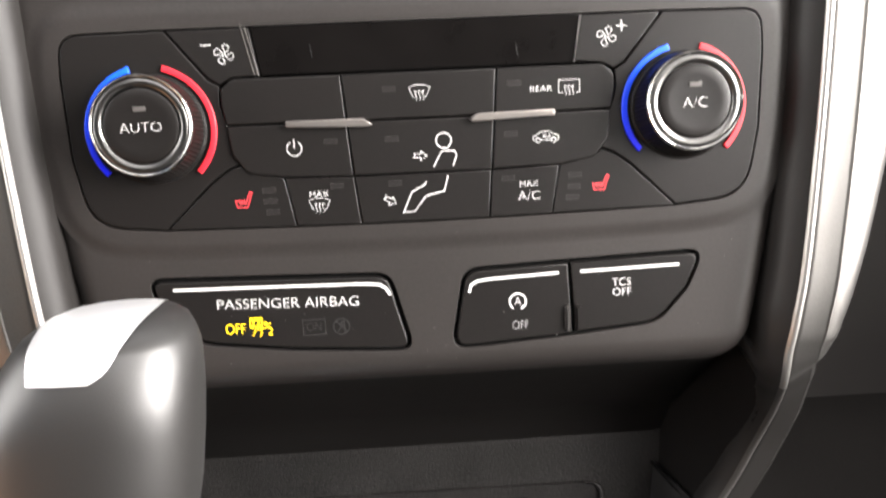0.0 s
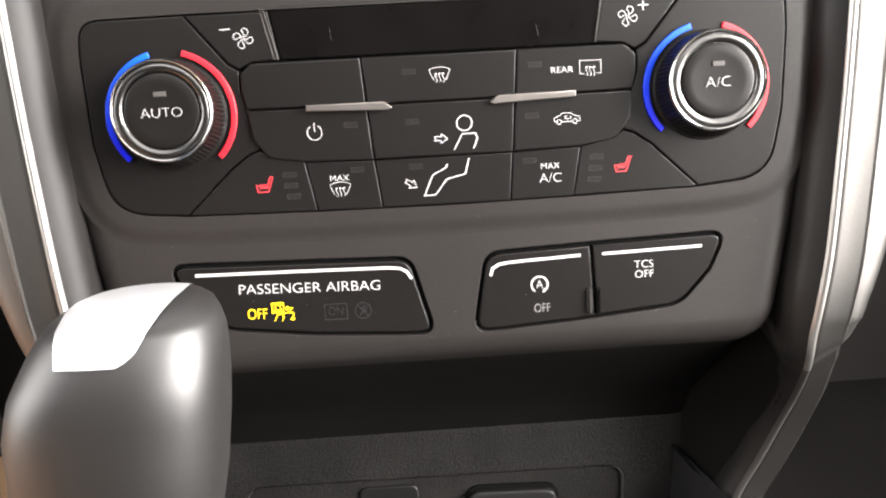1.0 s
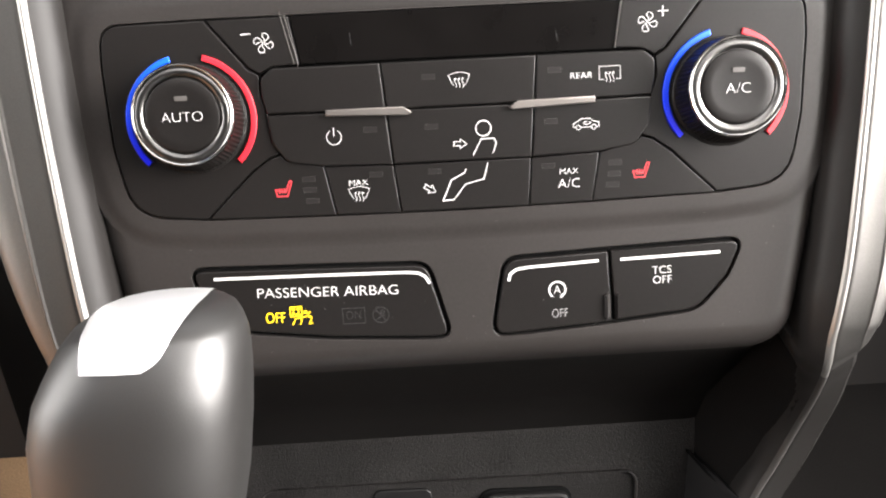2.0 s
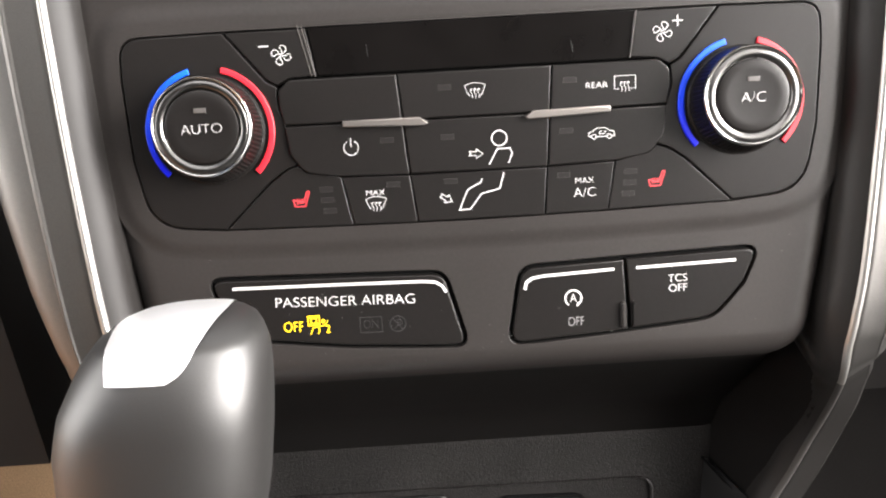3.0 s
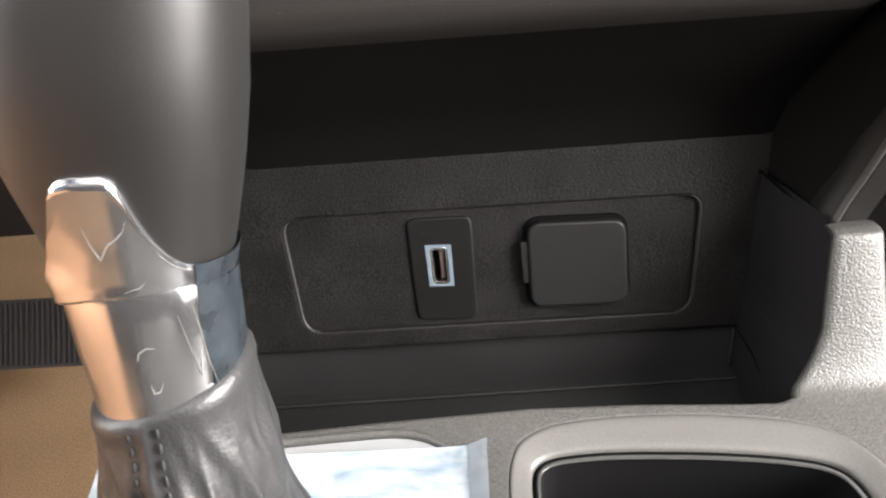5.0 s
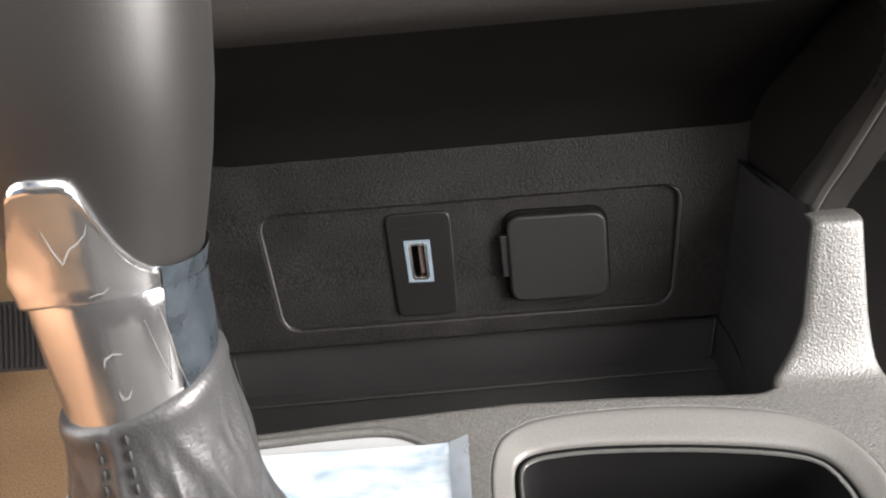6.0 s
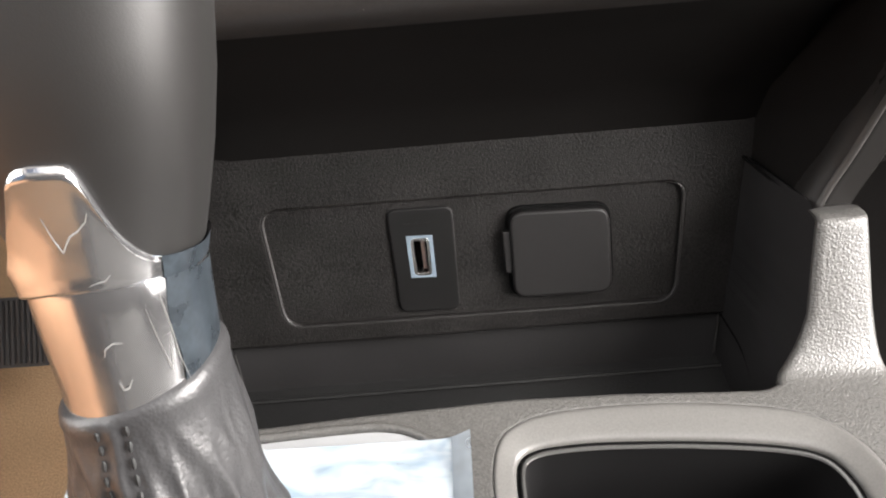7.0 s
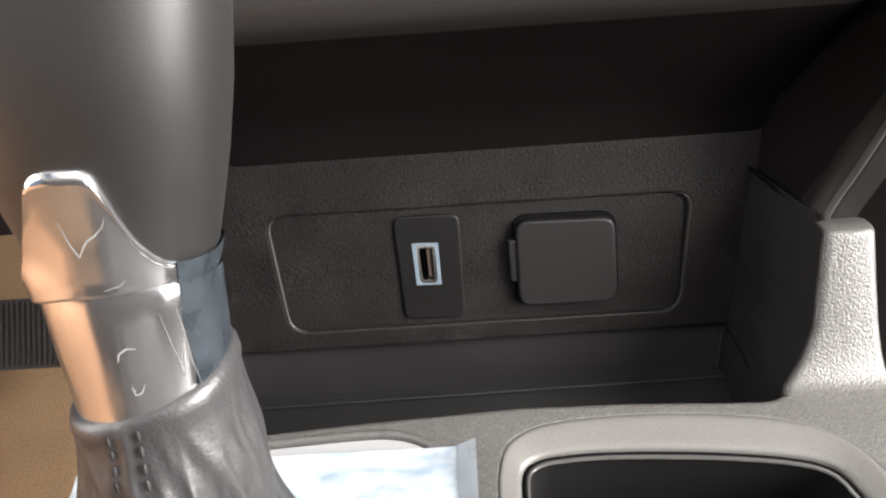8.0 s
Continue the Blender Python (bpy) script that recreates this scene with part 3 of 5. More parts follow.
for s in (1, -1):
    pts = [(-43.0, -1.1), (-18.4, -1.2), (-15.6, -3.2), (-17.0, -3.9), (-43.0, -3.0)] if s == 1 else [(43.0, -1.0), (18.2, -1.2), (15.4, -3.2), (16.6, -3.9), (43.0, -2.9)]
    part("blade", slab([oriented(pts, True)], -4.6, -1.0, 0.35, 2), M_BLADE, climate, "slim brushed metal toggle blade")


def lamp_window(x, z, y, parent, tilt=0):
    part("lamp_window", slab([oriented([(x - 2.0, z - 0.75), (x + 2.0, z - 0.75), (x + 2.0, z + 0.75), (x - 2.0, z + 0.75)], True)], y - 0.06, y + 0.3), M_LAMPFILL, parent)
    part("lamp_outline", strokes([[(x - 2.1, z - 0.8), (x + 2.1, z - 0.8), (x + 2.1, z + 0.8), (x - 2.1, z + 0.8), (x - 2.1, z - 0.8)]], 0.13, y - 0.12), M_LAMPWIN, parent)


for n, x, z in (("defrost_button", -9.8, 7.6), ("vent_button", -9.7, -8.2), ("power_button", -29.3, -8.1), ("rear_defrost_button", 30.5, 7.7), ("recirculation_button", 28.9, -8.4)):
    lamp_window(x, z, -2.3, B[n])
for n, x, z in (("foot_button", -9.3, -22.7), ("max_defrost_button", -28.3, -22.6), ("max_cooling_button", 27.8, -22.9), ("seat_heat_button", -50.2, -23.0), ("seat_heat_button", -50.0, -26.5), ("seat_heat_button", -49.4, -30.1), ("seat_heat_r", 49.9, -22.9), ("seat_heat_r", 49.5, -26.6), ("seat_heat_r", 48.9, -30.2)):
    lamp_window(x, z, -1.2, B[n])


def fan_symbol(cx, cz, y, parent):
    """Four swept blades in outline."""
    blade = [(0.12, 0.2), (0.25, 1.0), (-0.05, 1.7), (-0.55, 2.3), (-0.4, 2.9), (0.2, 3.25), (1.0, 3.1), (1.55, 2.5), (1.6, 1.8), (1.1, 1.1), (0.55, 0.6), (0.12, 0.2)]
    lines = []
    for k in range(4):
        c, q = math.cos(math.pi / 2 * k - 0.1), math.sin(math.pi / 2 * k - 0.1)
        lines.append([(cx + 0.95 * (c * u - q * v), cz + 0.95 * (q * u + c * v)) for u, v in blade])
    part("fan_symbol", strokes(lines, 0.2, y), M_WHITE, parent, "white fan symbol")


fan_symbol(-61, 20.6, -1.2, fan_down)
fan_symbol(60.8, 21.2, -1.2, fan_up)
part("minus_sign", strokes([[(-68.0, 23.5), (-64.8, 23.6)]], 0.3, -1.2), M_WHITE, fan_down)
part("plus_sign", strokes([[(64.0, 24.4), (67.4, 24.4)], [(65.7, 22.7), (65.7, 26.1)]], 0.3, -1.2), M_WHITE, fan_up)


def heat_waves(cx, cz, h, step=1.15):
    out = []
    for k in (-1, 0, 1):
        x = cx + k * step
        out.append([(x + 0.28 * math.sin(t * 6.3), cz - h / 2 + h * t) for t in (0, 0.2, 0.4, 0.6, 0.8, 1.0)])
        out.append([(x - 0.42, cz + h / 2 - 0.4), (x, cz + h / 2 + 0.1), (x + 0.42, cz + h / 2 - 0.4)])
    return out


def screen_symbol(cx, cz, y, parent, s=1.0):
    shape = [(cx - 3.4 * s, cz + 1.5 * s)] + [(cx + 3.4 * s * t, cz + (1.5 + 0.85 * (1 - t * t)) * s) for t in (-0.6, -0.2, 0.2, 0.6)] + [(cx + 3.4 * s, cz + 1.5 * s), (cx + 2.1 * s, cz - 1.5 * s), (cx + 1.6 * s, cz - 1.6 * s)]
    part("windscreen_symbol", strokes([shape, [shape[0], (cx - 2.1 * s, cz - 1.5 * s), (cx - 1.6 * s, cz - 1.6 * s)]] + heat_waves(cx, cz - 1.0 * s, 2.9 * s), 0.17, y), M_WHITE, parent, "white windscreen defrost symbol")


screen_symbol(-0.1, 6.2, -2.4, B["defrost_button"])
screen_symbol(-34.2, -28.6, -1.3, B["max_defrost_button"])
part("max_text", lettering("MAX", -34.3, -25.1, 2.7, -1.25, 1.1, -0.035), M_WHITE, B["max_defrost_button"])
part("power_symbol", strokes([arc(-41, -9.9, 2.35, 120, 420, 20), [(-41, -6.8), (-41, -9.6)]], 0.25, -2.4), M_WHITE, B["power_button"], "white power symbol")
part("rear_text", lettering("REAR", 39.0, 5.5, 2.7, -2.35, 1.15, -0.035), M_WHITE, B["rear_defrost_button"])
rx, rz = 48.2, 5.9
part("rear_window_symbol", strokes([[(rx - 1.9, rz - 1.9), (rx - 3.4, rz - 1.9), (rx - 3.4, rz + 2.2), (rx + 3.4, rz + 2.2), (rx + 3.4, rz - 1.9), (rx + 1.9, rz - 1.9)]] + heat_waves(rx, rz - 1.3, 3.0), 0.17, -2.4), M_WHITE, B["rear_defrost_button"], "white rear window defrost symbol")
car = [(-4.2, -0.9), (-4.1, 0.3), (-2.9, 0.75), (-1.6, 1.75), (1.2, 1.75), (2.6, 0.8), (4.0, 0.5), (4.2, -0.9), (3.3, -1.0)]
car2 = [[(1.7, -1.0), (-1.9, -1.0)], [(-3.4, -0.9), (-4.2, -0.9)], arc(2.5, -1.0, 0.75, 0, 360, 12), arc(-2.6, -1.0, 0.75, 0, 360, 12), [(0.9, 0.75), (1.4, 0.4), (1.0, -0.1), (-0.7, -0.1), (-0.7, 0.7), (0.2, 0.75)]]
part("car_symbol", strokes([[(40.3 + p, -9.9 + q) for p, q in line] for line in [car] + car2], 0.22, -2.4), M_WHITE, B["recirculation_button"], "white car recirculation symbol")
part("max_text", lettering("MAX", 34.5, -25.1, 2.7, -1.25, 1.1, -0.035), M_WHITE, B["max_cooling_button"])
part("cooling_text", lettering("A/C", 34.6, -29.1, 4.4, -1.25, 1.05, -0.09), M_WHITE, B["max_cooling_button"])
# seated figure sign: upper half on the vent button, lower half on the foot button
part("upper_body_symbol", strokes([arc(7.0, -9.5, 2.45, 0, 360, 24), [(3.4, -17.9), (6.2, -12.9), (10.4, -12.9), (11.0, -14.6), (9.7, -17.8)]], 0.34, -2.4), M_WHITE, B["vent_button"], "white air outlet sign")


def arrow(cx, cz, a, parent, y):
    pts = [(-2.4, 0.75), (0.2, 0.75), (0.2, 1.75), (2.6, 0), (0.2, -1.75), (0.2, -0.75), (-2.4, -0.75), (-2.0, 0), (-2.4, 0.75)]
    c, s = math.cos(radians(a)), math.sin(radians(a))
    part("arrow_symbol", strokes([[(cx + 0.85 * (p * c - q * s), cz + 0.85 * (p * s + q * c)) for p, q in pts]], 0.21, y), M_WHITE, parent)


arrow(-0.8, -14.1, -3, B["vent_button"], -2.4)
arrow(-11.2, -28.3, -32, B["foot_button"], -1.3)
part("leg_symbol", strokes([[(8.1, -20.9), (6.6, -26.0), (0.5, -27.4), (-3.4, -32.3), (-7.0, -32.4), (-4.0, -25.8), (0.4, -23.6), (0.9, -22.4)]], 0.34, -1.3), M_WHITE, B["foot_button"], "white air outlet sign")


def seat_symbol(cx, cz, parent):
    lines = [[(-3.2, 0.4), (-2.6, -1.9), (1.2, -1.9), (3.1, 3.0), (2.2, 3.2), (0.6, -0.6), (-3.2, 0.4)]] + [[(k * 0.9 - 1.8, -1.0 + 0.1 * k), (k * 0.9 - 1.55, -0.2 + 0.1 * k), (k * 0.9 - 1.8, 0.8)] for k in range(3)]
    part("seat_heat_symbol", strokes([[(cx + 0.86 * p, cz + 0.95 * q) for p, q in line] for line in lines], 0.28, -1.3), M_RED, parent, "red seat heating symbol")


seat_symbol(-58.4, -26.3, B["seat_heat_button"])
seat_symbol(58.5, -26.4, B["seat_heat_r"])


def dial(cx, text, size, field, label):
    """A rotary dial: coloured arcs, black base, knurled body, chrome ring and a push button with its lamp."""
    cz, sh = -2.0, 0.14
    knob = part("dial", turned([(17.6, 0.2), (17.6, -1.7), (17.2, -2.2), (16.0, -2.6), (15.9, -5)], cx, cz, 72, sh), M_BUTTON, climate, label)
    for nm, a0, a1, mat in (("blue_arc", 105, 223, M_BLUEARC), ("red_arc", 75, -45, M_REDARC)):
        rim = arc(cx, cz, 20.6, a0, a1, 40) + arc(cx, cz, 18.7, a1, a0, 40)
        part(nm, slab([oriented(rim, True)], -2.2, -0.6, 0.3, 2), mat, knob, "blue cold arc" if "blue" in nm else "red warm arc")
    bm = bmesh.new()
    n = 72
    rows = []
    for y, r in ((-2.4, 17.0), (-11.6, 15.7)):
        ring = []
        for k in range(n * 4):
            a = 2 * math.pi * k / (n * 4)
            rr = r - (0.0 if k % 4 in (0, 1) else 0.45)
            ring.append(bm.verts.new(Vector((cx + rr * math.cos(a), y, cz - sh * y + rr * math.sin(a))) * 0.001))
        rows.append(ring)
    for k in range(n * 4):
        bm.faces.new((rows[0][k], rows[0][(k + 1) % (4 * n)], rows[1][(k + 1) % (4 * n)], rows[1][k]))
    part("knurled_grip", bm, M_BUTTON, knob, "black knurled grip", smooth=20)
    part("chrome_ring", turned([(15.3, -11.4), (15.7, -12.1), (15.7, -12.8), (15.45, -13.4), (15.1, -13.65), (14.75, -13.5), (14.6, -13.0), (14.6, -12.2)], cx, cz, 96, sh), M_CHROME, knob, "polished chrome ring", smooth=50)
    part("inner_ring", turned([(14.5, -12.2), (14.45, -12.9), (14.0, -13.3), (12.7, -13.3), (11.9, -12.8), (11.8, -12.2)], cx, cz, 96, sh), M_RINGIN, knob, "satin inner ring", smooth=50)
    push = part("push_button", turned([(11.6, -11.0), (11.6, -12.4), (11.3, -12.9), (10.6, -13.2), (8.0, -12.95), (4.0, -12.85), (0.02, -12.8)], cx, cz, 72, sh), M_BUTTON, knob, "black push button in the dial")
    fz = cz + sh * 13
    part("dial_text", lettering(text, cx, fz - 0.6, size, -13.25, 1.08, -0.115), M_WHITE, push)
    part("lamp_window", slab([oriented([(cx - 1.9, fz + 4.4), (cx + 1.9, fz + 4.4), (cx + 1.9, fz + 5.9), (cx - 1.9, fz + 5.9)], True)], -13.35, -12.7, 0.1, 1), M_DIALLAMP, push)
    return knob


dial(-85.6, "AUTO", 4.3, dial_l, "black temperature dial with a chrome ring, marked AUTO")
dial(86.0, "A/C", 4.6, dial_r, "black temperature dial with a chrome ring, marked A/C")

# ---- airbag indicator and switch pod ----
airbag = thing("airbag_indicator_panel", (-50, 2, -78), "black passenger airbag indicator with an amber lit symbol", "indicator panel")
part("recess", slab([oriented(inset(AIRBAG, -0.6), True)], 2.0, 4.0), M_GAP, airbag)
cover = part("cover", slab([oriented(inset(AIRBAG, 1.5), True)], -0.7, 2.5, 0.5, 3), M_BUTTON, airbag)
part("white_bar", strokes([[(-84.0, -54.5), (-51.2, -55.1), (-20.5, -55.8), (-16.4, -56.3), (-14.3, -57.6), (-12.9, -60.0)]], 0.95, -0.85), M_WHITE, cover)
part("airbag_text", lettering("PASSENGER AIRBAG", -46.9, -61.0, 4.85, -0.75, 1.09, -0.075, -1.6), M_WHITE, cover)
part("off_text", lettering("OFF", -64.9, -69.0, 5.2, -0.75, 0.74, -0.08, -1.2), M_AMBER, cover, "amber lit word")
belt = [[(-59.9, -64.5), (-56.1, -64.4), (-56.1, -67.6), (-59.9, -67.7), (-59.9, -64.5)], arc(-58.0, -66.05, 0.95, 0, 360, 14), [(-59.6, -64.8), (-58.7, -65.4)], [(-56.4, -64.7), (-57.3, -65.4)], [(-59.6, -67.4), (-58.7, -66.7)], [(-56.4, -67.3), (-57.3, -66.7)]]
belt = [[(p, q - 1.0) for p, q in line] for line in belt]
belt += [arc(-54.9, -67.4, 0.5, 0, 360, 10), [(-53.2, -67.2), (-54.4, -68.8), (-56.6, -69.3), (-58.3, -69.4), (-59.3, -71.6)], [(-56.6, -69.2), (-56.2, -70.4), (-56.9, -71.7)]]
part("airbag_symbol", strokes(belt, 0.26, -0.85), M_AMBER, cover, "amber lit airbag symbol")
part("numeral_text", lettering("2", -53.4, -70.3, 4.0, -0.75, 0.9, -0.02), M_AMBER, cover)
part("on_text", lettering("ON", -38.9, -69.6, 4.2, -0.75, 0.8, -0.06, -1.2), M_FAINT, cover, "unlit grey word")
part("on_frame", strokes([[(-42.6, -67.0), (-35.2, -67.1), (-35.1, -72.4), (-42.5, -72.3), (-42.6, -67.0)]], 0.3, -0.8), M_FAINT, cover)
part("unlit_airbag_symbol", strokes([arc(-29.8, -69.9, 2.7, 0, 360, 20), arc(-29.3, -68.9, 0.6, 0, 360, 10), [(-31.4, -68.2), (-28.2, -71.8)], [(-30.9, -71.4), (-29.8, -70.2), (-28.3, -70.0)]], 0.36, -0.8), M_FAINT, cover)

pod = thing("switch_pod", (50, 2, -78), "black switch pod with start-stop and traction switches", "switch panel")
part("recess", slab([oriented(inset(POD, -0.6), True)], 2.0, 4.0), M_GAP, pod)
left_sw = rounded([(6.5, -80.8, 5.5), (11.8, -52.4, 7), (48.3, -51.2), (49.7, -78.0)], 0, 7)
right_sw = rounded([(46.6, -51.2), (94.3, -49.9, 4.5), (88.5, -63.5, 9), (78.0, -75.4, 13), (48.0, -78.0)], 0, 7)
sw1 = part("start_stop_switch", slab([oriented(inset(left_sw, 1.4), True)], -0.7, 2.5, 0.5, 3), M_BUTTON, pod)
sw2 = part("traction_switch", slab([oriented(inset(right_sw, 1.4), True)], -0.7, 2.5, 0.5, 3), M_BUTTON, pod)
part("finger_lip", box(45.7, 47.6, -2.2, 1.0, -76.0, -66.9, 0.7), M_LAMPWIN, sw1, "raised glossy lip of the switch")
part("finger_lip", box(49.2, 51.1, -2.0, 1.0, -75.9, -67.1, 0.7), M_BUTTON, sw2)
part("white_bar", strokes([[(13.5, -60.8), (14.2, -58.3), (16.3, -57.0), (20, -56.5), (43.9, -55.6)]], 0.95, -0.85), M_WHITE, sw1)
part("white_bar", strokes([[(51.3, -55.6), (85.0, -54.9)]], 0.95, -0.85), M_WHITE, sw2)
part("start_stop_symbol", strokes([arc(29.8, -64.8, 2.75, -60, 235, 24), [(31.0, -67.6), (31.3, -66.6), (32.4, -66.2)]], 0.55, -0.85), M_WHITE, sw1, "white start-stop symbol")
part("letter_text", lettering("A", 29.8, -64.9, 4.1, -0.75, 0.9, -0.06), M_WHITE, sw1)
part("off_text", lettering("OFF", 30.5, -73.1, 4.4, -0.75, 0.74, -0.055, 0.8), M_GREYTXT, sw1, "grey unlit word")
part("traction_text", lettering("TCS", 65.3, -60.1, 3.8, -0.75, 1.0, -0.055, 0.8), M_WHITE, sw2)
part("traction_text", lettering("OFF", 65.4, -63.5, 3.8, -0.75, 1.0, -0.055, 0.8), M_WHITE, sw2)


# ---- silver side trims ----
TRIM_PATH = spline([(131.5, -10, 80), (130.6, -10, 38), (128.6, -10, -6), (125.2, -10, -54), (122.5, -9.4, -75), (121.3, -7.4, -86), (122.4, -2.6, -96.5), (126.0, 9, -107), (128.6, 23, -121), (127.2, 34, -137), (122.6, 41, -154), (117.6, 45, -167), (112.5, 47, -181)], 7)


def trim_width(z):
    """How far the trim's face reaches outwards from its bead."""
    return float(np.interp(z, (-181, -130, -100, -75, -50, -20, 80), (13.0, 14.5, 17.0, 20.0, 24.5, 28.0, 33.0)))


def trim_at(i, s):
    """A point of the trim's line; on the driver's side its foot stands further out, beside the wider bin."""
    p = TRIM_PATH[i]
    return p + Vector((15 * smoothstep(95, 150, -p.z), 0, 0)) if s < 0 else p


def side_trim(s):
    """One satin silver length that bends back into the bin: angled inner flange, bright bead, flat facet, fine ridge and outer facet."""
    trim = thing("side_trim", (s * 132, 0, -150), "satin silver side trim of the centre stack", "trim", "stack side trims")
    bead = [(-1.6, 0.3), (-1.2, -0.6), (-0.6, -1.1), (0.0, -1.25), (0.6, -1.0), (1.15, -0.3), (1.4, 0.6)]
    facet = [(1.3, 0.7), (1.8, 0.4), (3.0, 0.4), (11.2, 1.4), (11.8, 1.25), (12.2, 1.0), (12.6, 1.0), (13.0, 1.4), (13.6, 2.0)]
    outer = [(13.4, 1.95), (17, 2.5), (20.5, 3.4), (23.4, 4.8), (25.2, 7.4), (26, 13), (26.6, 28), (27, 44)]
    inner = [(-9.2, 40), (-8.8, 14), (-8.2, 7.5), (-6.8, 4.2), (-4.0, 1.9), (-2.4, 0.8), (-1.5, 0.3)]
    n = len(TRIM_PATH)
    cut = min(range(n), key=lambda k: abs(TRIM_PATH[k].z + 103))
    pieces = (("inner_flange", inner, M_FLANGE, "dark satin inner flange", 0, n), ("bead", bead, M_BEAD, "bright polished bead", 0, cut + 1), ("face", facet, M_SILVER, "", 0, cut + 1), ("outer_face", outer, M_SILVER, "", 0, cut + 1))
    # Foot is the same silver; its shade is put into darker materials.
    pieces += (("foot_bead", bead, M_FOOTBEAD_SHADE, "lower bead, darkened for shade", cut, n), ("foot", facet, M_FOOT_SHADE, "lower silver length, darkened for shade", cut, n), ("foot_side", outer, M_FOOT_SHADE, "lower silver length, darkened for shade", cut, n))
    for nm, prof, mat, lab, first, last in pieces:
        rings = []
        for i in range(first, last):
            p = trim_at(i, s)
            t = (trim_at(min(i + 1, n - 1), s) - trim_at(max(i - 1, 0), s)).normalized()
            out = Vector((-t.z, 0, t.x)).normalized()
            if out.x < 0:
                out = -out
            deep = t.cross(out)
            if deep.y < 0:
                deep = -deep
            w, low = trim_width(p.z), smoothstep(70, 100, -p.z)
            ring = []
            for u, d in prof:
                if u > 11:
                    d = d + (1.6 - d) * low if u < 13.7 else d
                    u = 11 + (u - 11) * (w - 11) / 15
                elif u < -1.6:
                    u = -1.6 + (u + 1.6) * (1 - 0.4 * low)
                q = p + out * u + deep * d
                ring.append((s * q.x, q.y, q.z))
            rings.append(ring)
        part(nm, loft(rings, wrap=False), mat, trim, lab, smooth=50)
    return trim


side_trim(1)
side_trim(-1)

# ---- storage bin under the stack ----
bin_ = thing("storage_bin", (0, 84, -262), "black plastic storage bin under the centre stack", "storage bin")


def wall_y(z):
    return 84.2 + 0.0255 * (z + 150)


WALL = Matrix.Translation((0, 84.2 + 0.0255 * 150, 0)) @ Matrix(((1, 0, 0, 0), (0, 0.0255, -1, 0), (0, 1, 0.0255, 0), (0, 0, 0, 1)))
RECESS = rounded([(-93.2, -171.4, 7), (77.6, -172.6, 7), (74.2, -224.0, 9), (-89.0, -222.4, 9)], 0, 7)
wall_pts = [(-122, -140), (112, -140), (95.6, -232.2), (-115, -231.0)]
part("back_wall", slab([oriented(wall_pts, True), oriented(RECESS, False)], 0, 5, 1.1, 4, WALL), M_DARK, bin_)
SOCKET = [(-35.2, -187.0), (-25.4, -187.3), (-25.0, -205.0), (-34.5, -204.7)]
part("recessed_panel", slab([oriented(inset(RECESS, -1.5), True), oriented(SOCKET, False)], 2.2, 6, 0, 0, WALL), M_DARK, bin_)
# lower tub
part("tub_wall", loft([[(-119, 86.5, -231), (-119, 90, -231), (-118, 90, -256), (-118, 86.0, -256)], [(96, 86.5, -231), (96, 90, -231), (92, 90, -256), (92, 86.0, -256)]]), M_TUBW, bin_)
part("tub_floor", loft([[(-118, 92, -252.2), (-118, -10, -285), (-118, -10, -293), (-118, 92, -260)], [(106, 92, -252.2), (106, -10, -285), (106, -10, -293), (106, 92, -260)]]), M_MAT, bin_, "black ribbed rubber mat")
for s in (1, -1):
    fr = [(111.6, 47, -171), (110.2, 33, -175.4), (106.4, 27.4, -194), (105.2, 24.6, -204.5), (103.8, 22.4, -211.2), (102.2, 20.6, -215.6), (100.0, 18.6, -219.2), (97.4, 16.6, -222), (96.5, 12, -240), (96, 4, -285)]
    rings = []
    for k, f in enumerate(fr):
        z = -164.6 if k == 0 else f[2]
        thick = 0.3 if k < 3 else 5
        x = float(np.interp(-z, (148, 168, 201, 230, 260), (102.5, 100.2, 97.3, 94.6, 92.0) if s == 1 else (118, 117, 116, 114, 111.6)))
        f = f if s == 1 else (f[0] + 14, f[1], f[2])
        rings.append([(s * x, 86, z), (s * f[0], f[1], f[2]), (s * (f[0] + thick), f[1] + 2, f[2]), (s * (x + thick), 90, z)])
    part("side_wall", loft(rings), M_TUBW, bin_, smooth=60)
    rings = []
    for p in [q for q in TRIM_PATH if -182 < q.z < -50][::2]:
        w = min(max((-60 - p.z) / 60, 0), 1)
        back = (112 if s == 1 else 129) - 11 * w
        rings.append([(s * back, 92, min(p.z, -166 + 0.35 * (p.z + 181)) if w == 1 else p.z - 20 * w), (s * (p.x - 3.6), p.y + 3.5, p.z), (s * (p.x + 12), p.y + 16, p.z), (s * (back + 16), 96, p.z)])
    # The upper side walls take the same shade-darkened black.
    part("side_wall_top", loft(rings), M_SHADE_BLACK, bin_, smooth=70)
    seam = [Vector((s * ((100.6 if s == 1 else 117.4) + (9.6 if s == 1 else 7.0) * k / 6), 84.5 - 38 * k / 6, -164.5 - 9.0 * k / 6)) for k in range(7)]
    part("wall_seam", loft([[tuple(p + Vector((-s * 0.6 + 0.6 * math.cos(q), 0, 0.8 * math.sin(q)))) for q in (0, 1.57, 3.14, 4.71)] for p in seam]), M_GAP, bin_)

